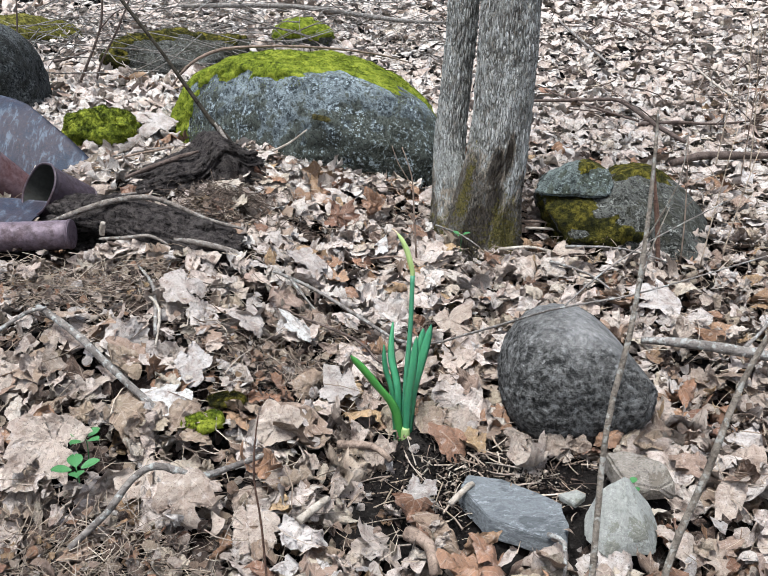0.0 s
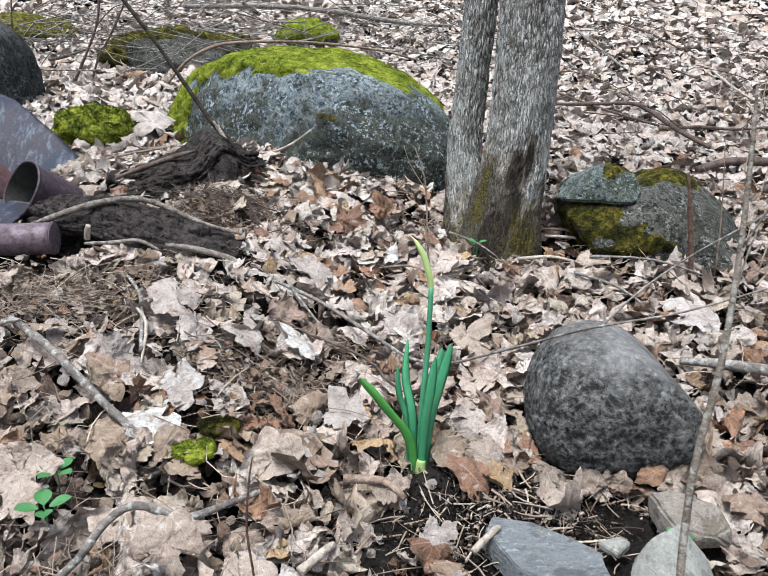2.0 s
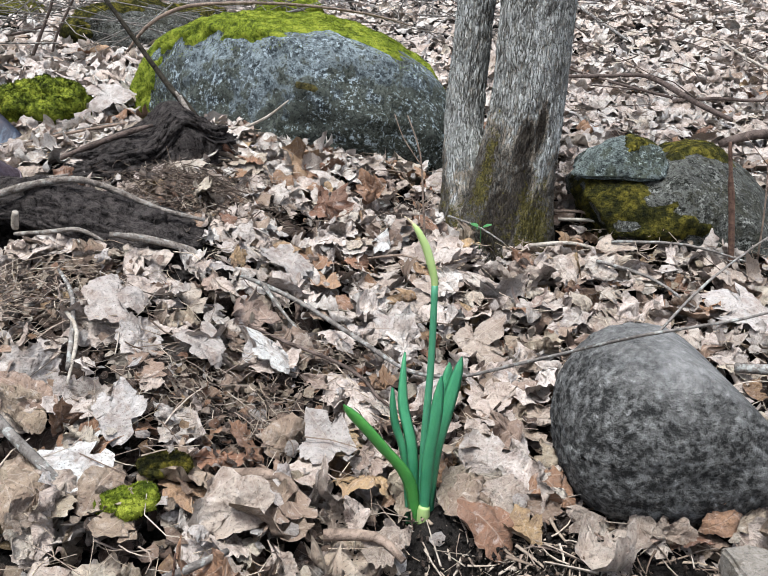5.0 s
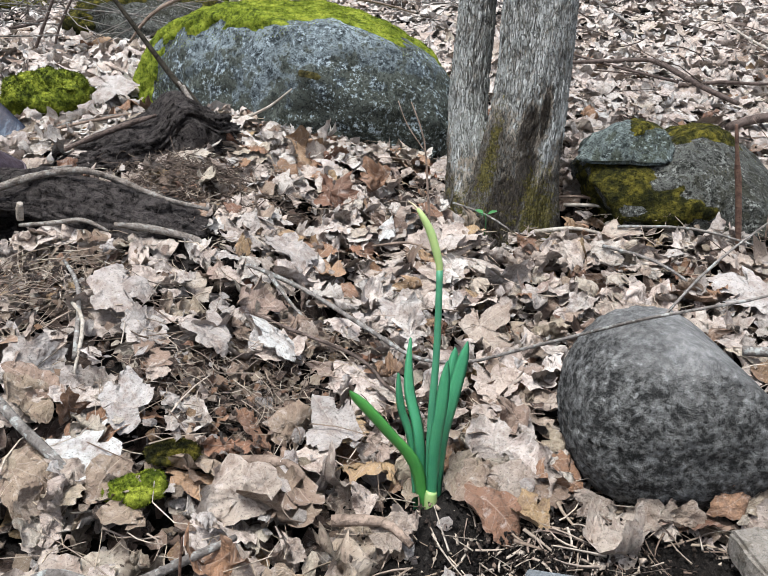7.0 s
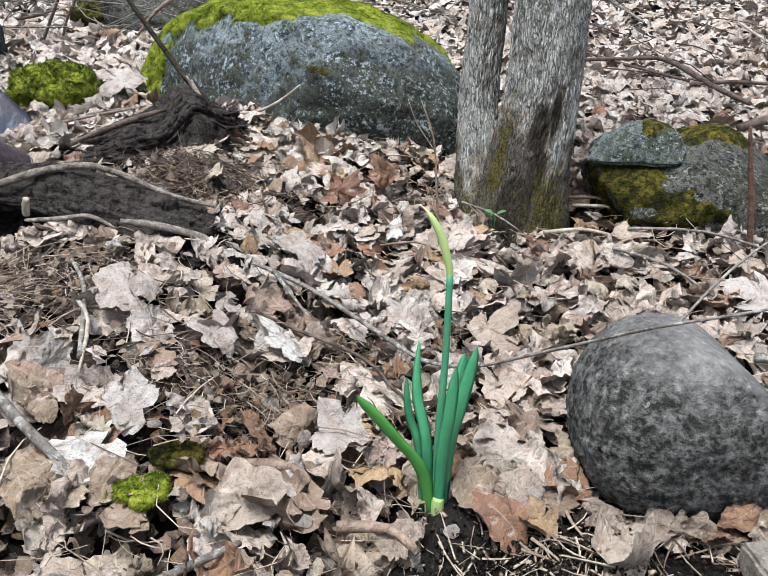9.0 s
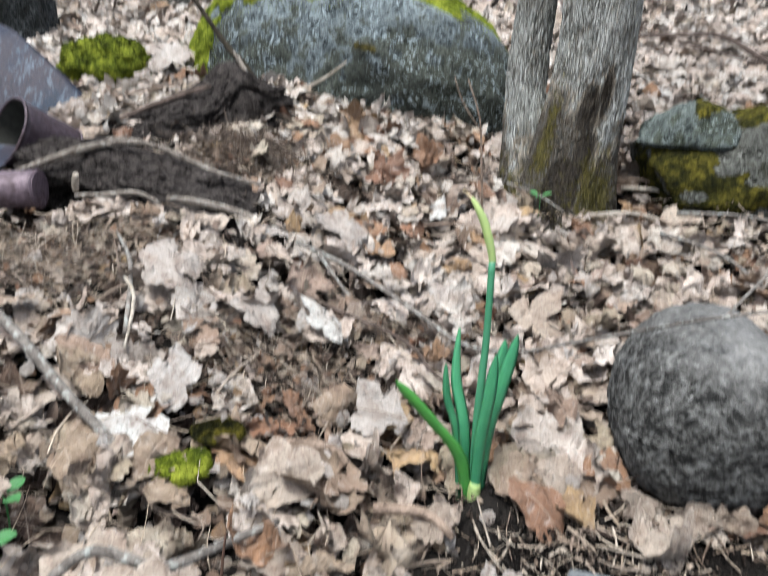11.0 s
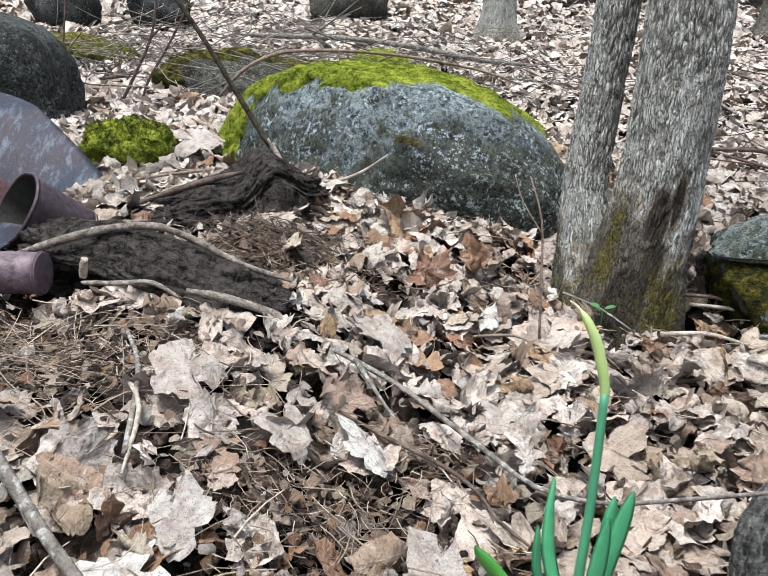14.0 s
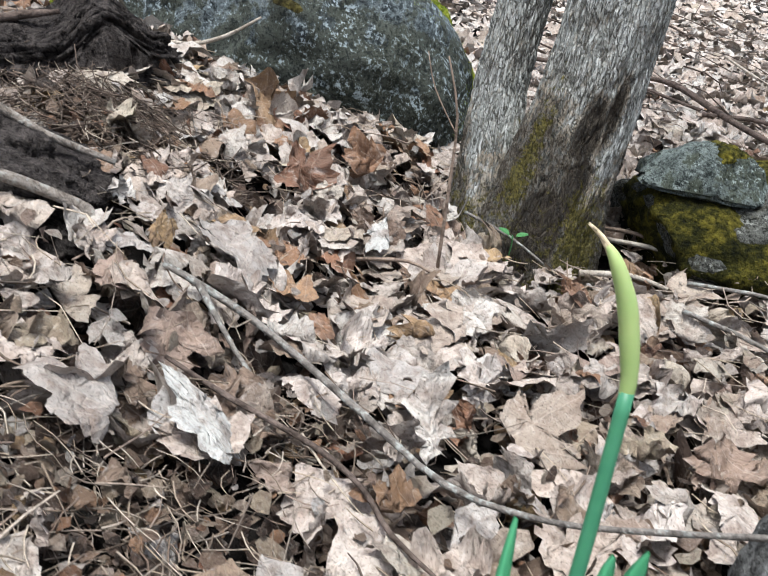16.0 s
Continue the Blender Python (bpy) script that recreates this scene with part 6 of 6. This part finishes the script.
# hollows where the leaves have gone to brown crumbs and needles
DUFF = ((-0.36, 0.74, 0.10, 0.08), (-0.22, 0.16, 0.13, 0.09), (-0.56, 0.33, 0.17, 0.11), (-0.40, -0.27, 0.14, 0.09), (-0.13, 0.30, 0.07, 0.05))


def clear_of(x, y):
    """False where stones, trunk, scrap or bare soil keep the leaves away."""
    ok = np.ones(len(x), bool)
    for cx, cy, ax, ay in ((-0.275, 1.52, 0.42, 0.35), (0.615, 0.95, 0.22, 0.19), (0.272, 0.095, 0.112, 0.095), (0.22, 0.875, 0.13, 0.135), (-1.57, 1.78, 0.32, 0.22), (-0.885, 1.35, 0.09, 0.07),
                           (-0.98, 2.78, 0.30, 0.22), (0.005, -0.006, 0.036, 0.030), (0.15, -0.168, 0.088, 0.075), (0.275, -0.215, 0.062, 0.060), (0.335, -0.11, 0.040, 0.035), (-0.47, 3.45, 0.14, 0.11),
                           (-0.545, 0.585, 0.19, 0.085), (-0.36, 0.50, 0.05, 0.05), (-0.525, 0.945, 0.14, 0.10), (-0.78, 0.70, 0.10, 0.08), (-0.78, 0.51, 0.11, 0.04), (-1.2, 1.08, 0.40, 0.16), (-0.97, 0.62, 0.18, 0.12)):
        ok &= ((x - cx) / ax) ** 2 + ((y - cy) / ay) ** 2 > 1
    bare = ((x - 0.135) / 0.185) ** 2 + ((y + 0.100) / 0.085) ** 2 < 1
    duff = np.zeros(len(x), bool)
    for cx, cy, ax, ay in DUFF:
        duff |= ((x - cx) / ax) ** 2 + ((y - cy) / ay) ** 2 < 1
    return ok & ~(bare & (lr.rand(len(x)) < 0.96)) & ~(duff & (lr.rand(len(x)) < 0.72))


def scatter(count, x0, x1, y0, y1):
    x, y = lr.uniform(x0, x1, count), lr.uniform(y0, y1, count)
    k = clear_of(x, y)
    return x[k], y[k]


def layer(x, y, lo, hi, drop, top, lean, forms, mats=(LEAF, PALE_LEAF, RUST_LEAF), share=(0.86, 0.06, 0.08)):
    small = lo + (hi - lo) * lr.beta(1.5, 1.9, len(x))
    ob = litter("leaf_litter", x, y, small, lr.uniform(drop, top, len(x)), lean, forms, LEAF, lr, ground, list(mats), share)
    return tagged(ob, "layer of dead maple and oak leaves", kind="stuff")


# lowest leaves and bits carry the painted gap shade
layer(*scatter(5200, -1.7, 1.7, -0.75, 2.3), 0.04, 0.11, -0.064, -0.036, 0.24, COARSE, (OLD_SHADE_LEAF, BROWN_LEAF, RUST_LEAF), (0.84, 0.08, 0.08))
layer(*scatter(8000, -1.2, 1.2, -0.55, 1.4), 0.012, 0.040, -0.050, -0.018, 0.5, BITS, (BROWN_LEAF, OLD_SHADE_LEAF, LEAF, RUST_LEAF), (0.24, 0.58, 0.06, 0.12))
layer(*scatter(1350, -0.95, 0.95, -0.55, 1.25), 0.045, 0.102, -0.040, -0.006, 0.44, FINE, (LEAF, BROWN_LEAF, WARM_LEAF, RUST_LEAF), (0.38, 0.20, 0.32, 0.10))
layer(*scatter(1500, -0.95, 0.95, -0.55, 1.25), 0.030, 0.075, -0.022, 0.010, 0.58, FINE, (LEAF, BROWN_LEAF, WARM_LEAF, RUST_LEAF), (0.42, 0.18, 0.33, 0.07))
for x0, x1 in ((-1.5, -0.9), (0.9, 1.5)):
    layer(*scatter(1100, x0, x1, -0.55, 1.25), 0.035, 0.105, -0.034, 0.004, 0.24, FORMS, (LEAF, BROWN_LEAF, PALE_LEAF, RUST_LEAF), (0.54, 0.30, 0.08, 0.08))
layer(*scatter(5200, -1.4, 1.7, 1.05, 2.5), 0.035, 0.100, -0.026, 0.004, 0.26, FORMS, (WARM_LEAF, PALE_SHEEN_LEAF, LEAF, RUST_LEAF), (0.40, 0.38, 0.16, 0.06))
layer(*scatter(3600, -1.0, 1.0, -0.50, 1.3), 0.010, 0.032, -0.014, 0.008, 0.6, BITS, (LEAF, BROWN_LEAF, OLD_SHADE_LEAF, PALE_LEAF), (0.44, 0.28, 0.16, 0.12))
layer(*scatter(750, -1.25, -0.35, 0.85, 1.9), 0.03, 0.095, -0.012, 0.010, 0.28, FORMS, (WARM_LEAF, PALE_SHEEN_LEAF), (0.35, 0.65))
layer(*scatter(130, -0.34, 0.16, 0.42, 0.98), 0.03, 0.085, -0.010, 0.008, 0.22, FINE, (WARM_LEAF, PALE_SHEEN_LEAF, RUST_LEAF), (0.50, 0.32, 0.18))
layer(*scatter(110, -0.42, -0.08, 0.80, 1.12), 0.03, 0.095, -0.006, 0.010, 0.28, FORMS, (LEAF, PALE_SHEEN_LEAF, RUST_LEAF), (0.5, 0.3, 0.2))
FAR = (WARM_LEAF, PALE_SHEEN_LEAF, LEAF), (0.42, 0.40, 0.18)
layer(*scatter(15500, -4.6, 5.2, 2.1, 4.4), 0.04, 0.115, -0.045, 0.002, 0.26, COARSE, *FAR)
layer(*scatter(18000, -5.2, 5.2, 4.3, 7.6), 0.05, 0.14, -0.045, 0.006, 0.30, SPARE, *FAR)
for x0, x1, y0, y1, count in ((-5.2, -1.2, -3.8, 2.5, 19000), (1.2, 5.2, -3.8, 2.5, 19000), (-1.4, 1.4, -3.8, -0.5, 9500)):
    layer(*scatter(count, x0, x1, y0, y1), 0.04, 0.12, -0.045, 0.008, 0.45, SPARE, (LEAF, BROWN_LEAF, WARM_LEAF, OLD_SHADE_LEAF), (0.42, 0.24, 0.24, 0.10))
layer(*scatter(14000, -14, 14, 7.3, 18), 0.10, 0.20, -0.02, 0.04, 0.4, SPARE, *FAR)
x, y = scatter(2300, -1.2, 1.2, -0.55, 1.9)
tagged(part("twig_litter", sticks_mesh("twig_litter", x, y, lr.uniform(0.02, 0.10, len(x)), lr.uniform(0.0005, 0.0015, len(x)), lr.uniform(-0.018, 0.018, len(x)), lr, LITTER_TWIG), ground), "scattered fine twigs, petioles and dry stalks", kind="stuff")
x, y = lr.normal(-0.40, 0.09, 1200), lr.normal(0.77, 0.07, 1200)
tagged(part("root_fibres", sticks_mesh("root_fibres", x, y, lr.uniform(0.02, 0.10, len(x)), lr.uniform(0.0005, 0.0013, len(x)), lr.uniform(-0.035, 0.012, len(x)), lr, FIBRE, 0.14, 0.3), ground), "tangle of brown root fibres and duff", kind="stuff")
x, y = np.concatenate([lr.normal(-0.62, 0.16, 110), lr.normal(-0.40, 0.12, 90)]), np.concatenate([lr.normal(0.30, 0.10, 110), lr.normal(-0.28, 0.10, 90)])
tagged(part("dry_grass", sticks_mesh("dry_grass", x, y, lr.uniform(0.05, 0.16, len(x)), lr.uniform(0.0005, 0.0011, len(x)), lr.uniform(-0.012, 0.014, len(x)), lr, LITTER_TWIG, 0.07, 0.15), ground), "wisps of dry straw and pine needles", kind="stuff")
x, y = scatter(2200, -1.2, 1.2, -0.5, 1.8)
tagged(part("dry_grass", sticks_mesh("dry_grass", x, y, lr.uniform(0.012, 0.065, len(x)), lr.uniform(0.0004, 0.0010, len(x)), lr.uniform(-0.014, 0.016, len(x)), lr, STRAW, 0.07, 0.2), ground), "loose straw and pine needles on the litter", kind="stuff")
for cx, cy, ax, ay in DUFF:
    count = int(42000 * ax * ay)
    x, y = cx + ax * 0.55 * lr.normal(size=count), cy + ay * 0.55 * lr.normal(size=count)
    ob = litter("leaf_crumbs", x, y, lr.uniform(0.006, 0.026, count), lr.uniform(-0.030, 0.004, count), 0.5, BITS, LEAF, lr, ground, [BROWN_LEAF, RUST_LEAF, OLD_SHADE_LEAF, LEAF], (0.32, 0.18, 0.38, 0.12))
    tagged(ob, "brown crumbled leaf bits and duff", kind="stuff")
    x, y = cx + ax * 0.6 * lr.normal(size=count), cy + ay * 0.6 * lr.normal(size=count)
    ob = part("dry_needles", sticks_mesh("dry_needles", x, y, lr.uniform(0.012, 0.05, count), lr.uniform(0.0004, 0.0010, count), lr.uniform(-0.020, 0.008, count), lr, LITTER_TWIG, 0.10, 0.25), ground)
    tagged(ob, "tangled brown needles and thin stalks", kind="stuff")
x, y = scatter(230, -2.2, 0.6, 2.9, 5.2)
tagged(part("brushwood", sticks_mesh("brushwood", x, y, lr.uniform(0.25, 0.9, len(x)), lr.uniform(0.0016, 0.0046, len(x)), lr.uniform(0.02, 0.12, len(x)), lr, GREYTWIG, 0.16, 0.28), ground), "loose brushwood of thin grey branches", kind="stuff")
x, y = scatter(70, -1.7, -0.35, 1.95, 3.3)
tagged(part("brushwood", sticks_mesh("brushwood", x, y, lr.uniform(0.2, 0.75, len(x)), lr.uniform(0.0014, 0.0040, len(x)), lr.uniform(0.03, 0.16, len(x)), lr, GREYTWIG, 0.10, 0.30), ground), "tangle of thin grey dead branches", kind="stuff")
x, y = scatter(230, 0.6, 4.0, 1.8, 6.0)
tagged(part("brushwood", sticks_mesh("brushwood", x, y, lr.uniform(0.12, 0.55, len(x)), lr.uniform(0.0014, 0.0040, len(x)), lr.uniform(0.02, 0.07, len(x)), lr, DARKTWIG, 0.18, 0.2), ground), "thin fallen branches over the leafy slope", kind="stuff")

# crumbs of soil and bits of bark on the bare patch
bx, by = lr.normal(0.11, 0.085, 3000), lr.normal(-0.085, 0.045, 3000)
bits = [(v * np.array([1, lr.uniform(0.4, 1), lr.uniform(0.3, 0.8)]), f) for v, f in [ball(1)] * 5]
layer_bits = litter("soil_crumbs", bx, by, 0.001 + 0.0048 * lr.beta(1.0, 4.0, len(bx)), lr.uniform(-0.016, -0.002, len(bx)), 0.6, [(v + lr.normal(scale=0.24, size=v.shape), f, v[:, :2]) for v, f in bits], SOIL, lr, ground, [SOIL, OLD_SHADE_LEAF, LITTER_TWIG], (0.6, 0.3, 0.1))
tagged(layer_bits, "crumbs of dark soil and bark", kind="stuff")
bx, by = lr.normal(0.12, 0.10, 330), lr.normal(-0.090, 0.05, 330)
tagged(part("twig_litter", sticks_mesh("twig_litter", bx, by, lr.uniform(0.012, 0.06, len(bx)), lr.uniform(0.0006, 0.0024, len(bx)), lr.uniform(-0.016, 0.0, len(bx)), lr, LITTER_TWIG, 0.08), ground), "broken bits of twig on bare soil", kind="stuff")

# single leaves near the daffodil, each its own piece
LEAF_MESH = {}


def lone_leaf(forms, k, x, y, size, yaw, mat, lift=0.02, tx=0.0, ty=0.0, slim=1.0):
    key = (len(forms), k % len(forms), mat.name)
    if key not in LEAF_MESH:
        v, f, uv = forms[key[1]]
        LEAF_MESH[key] = mesh_of("leaf", v, f, mat, uv)
    gx, gy = tilt_at(x, y)
    ob = part("leaf", LEAF_MESH[key], ground)
    ob.matrix_world = Matrix.Translation(on(x, y, lift)) @ Euler((math.atan(gy) + tx, -math.atan(gx) + ty, 0)).to_matrix().to_4x4() @ Matrix.Rotation(yaw, 4, "Z") @ Matrix.Diagonal((size * slim, size, size, 1))
    return ob


x, y = scatter(420, -0.62, 0.48, -0.36, 0.80)
for i in range(min(230, len(x))):
    kinds = (BROWN_LEAF, LEAF, RUST_LEAF, BROWN_LEAF, TAN_LEAF) if y[i] < 0.12 else (LEAF, WARM_LEAF, BROWN_LEAF, LEAF, TAN_LEAF, WARM_LEAF)
    mt = kinds[i % len(kinds)]
    a, b = lr.normal(scale=0.36, size=2)
    lone_leaf(FINE, i, float(x[i]), float(y[i]), float(lr.uniform(0.05, 0.10)), float(lr.uniform(0, math.tau)), mt, float(lr.uniform(-0.014, 0.008)), a, b)
# the pale flat ones that stand out
lone_leaf(WHOLE, 6, -0.207, 0.521, 0.098, 2.4, PALE_LEAF, 0.016, -0.05)
lone_leaf(WHOLE, 7, -0.190, 0.262, 0.101, 0.95, CHALK_LEAF, 0.020, 0.05, 0.22, 0.50)
lone_leaf(WHOLE, 8, -0.275, 0.235, 0.086, 1.5, PALE_LEAF, 0.016, 0.05, 0.0, 0.8)
lone_leaf(WHOLE, 0, -0.390, 0.275, 0.090, 5.2, PALE_LEAF, 0.018, 0.10, 0.10)
lone_leaf(WHOLE, 9, -0.350, 0.085, 0.078, 1.3, PALE_LEAF, 0.010, 0.15)
lone_leaf(WHOLE, 10, -0.032, 0.694, 0.066, 1.4, CHALK_LEAF, 0.022, 0.25)
lone_leaf(WHOLE, 11, -0.108, 0.109, 0.078, 0.6, PALE_LEAF, 0.016, 0.30)
lone_leaf(WHOLE, 6, -0.360, 0.012, 0.090, 4.9, CHALK_LEAF, 0.004, 0.08, 0.0, 0.9)
lone_leaf(FINE, 2, -0.009, 0.291, 0.085, 0.3, PALE_SHEEN_LEAF, 0.030, 1.0, 0.2)
lone_leaf(WHOLE, 8, -0.715, 1.340, 0.130, 2.6, PALE_LEAF, 0.045, 0.50, -0.2)
lone_leaf(WHOLE, 4, -0.760, 1.470, 0.120, 1.2, PALE_LEAF, 0.030, 0.30)
lone_leaf(WHOLE, 1, -0.495, -0.100, 0.112, 3.6, TAN_LEAF, 0.030, 0.55, 0.1)
lone_leaf(WHOLE, 2, 0.025, -0.110, 0.050, 5.3, PALE_LEAF, 0.0, 0.25)
lone_leaf(WHOLE, 9, 0.192, -0.078, 0.056, 3.4, TAN_LEAF, -0.004, 0.55)
lone_leaf(WHOLE, 16, 0.531, 0.453, 0.117, 1.0, PALE_LEAF, 0.012, 0.15)
lone_leaf(WHOLE, 3, -0.290, -0.200, 0.088, 3.3, TAN_LEAF, 0.034, 0.75)
lone_leaf(WHOLE, 7, -0.205, -0.225, 0.078, 2.6, TAN_LEAF, 0.012, 0.35)
lone_leaf(FINE, 13, -0.193, -0.032, 0.105, 3.0, TAN_LEAF, 0.010, 0.4)
lone_leaf(FINE, 17, 0.085, 0.010, 0.070, 2.4, TAN_LEAF, 0.008, 0.6)
lone_leaf(FINE, 4, 0.060, 0.020, 0.065, 5.0, BROWN_LEAF, 0.012, 0.5)
lone_leaf(FINE, 12, 0.245, -0.032, 0.044, 3.0, TAN_LEAF, 0.014, 1.2)
lone_leaf(FINE, 6, 0.312, -0.030, 0.056, 2.4, RUST_LEAF, 0.018, 1.2, 0.4)
lone_leaf(FINE, 20, 0.155, 0.02, 0.075, 3.9, RUST_LEAF, 0.006, 0.5)
lone_leaf(FINE, 19, 0.105, -0.030, 0.044, 0.3, RUST_LEAF, 0.006, 0.6)
lone_leaf(FINE, 14, -0.20, -0.10, 0.085, 2.0, RUST_LEAF, 0.006, 0.4)
for i, (lx, ly, ls, lw, lm, ltx) in enumerate(((0.172, -0.012, 0.046, 1.1, TAN_LEAF, 0.9), (0.225, -0.030, 0.046, 2.9, TAN_LEAF, 0.8), (0.262, -0.040, 0.042, 2.2, BROWN_LEAF, 1.0), (0.330, -0.030, 0.050, 5.0, BROWN_LEAF, 0.8), (0.372, -0.010, 0.064, 0.8, BROWN_LEAF, 0.6), (0.405, 0.040, 0.070, 3.1, TAN_LEAF, 0.4),
                                                 (-0.040, -0.050, 0.052, 2.0, TAN_LEAF, 0.4), (-0.065, -0.015, 0.062, 0.5, WARM_LEAF, 0.5), (0.042, 0.010, 0.056, 4.4, BROWN_LEAF, 0.7), (0.110, 0.055, 0.065, 3.7, WARM_LEAF, 0.6), (0.075, 0.075, 0.065, 1.6, LEAF, 0.4))):
    lone_leaf(FINE, 3 + 5 * i, lx, ly, ls, lw, lm, 0.010, ltx)
lone_leaf(FINE, 22, -0.02, 0.42, 0.10, 4.0, PALE_LEAF, 0.006, 0.2)
lone_leaf(FINE, 0, 0.10, 0.35, 0.10, 5.2, TAN_LEAF, 0.008, 0.3)
lone_leaf(FINE, 28, -0.145, 0.80, 0.085, 0.7, RUST_LEAF, 0.018, 0.6)
lone_leaf(FINE, 7, -0.06, 0.86, 0.080, 2.2, RUST_LEAF, 0.022, 0.7, 0.3)
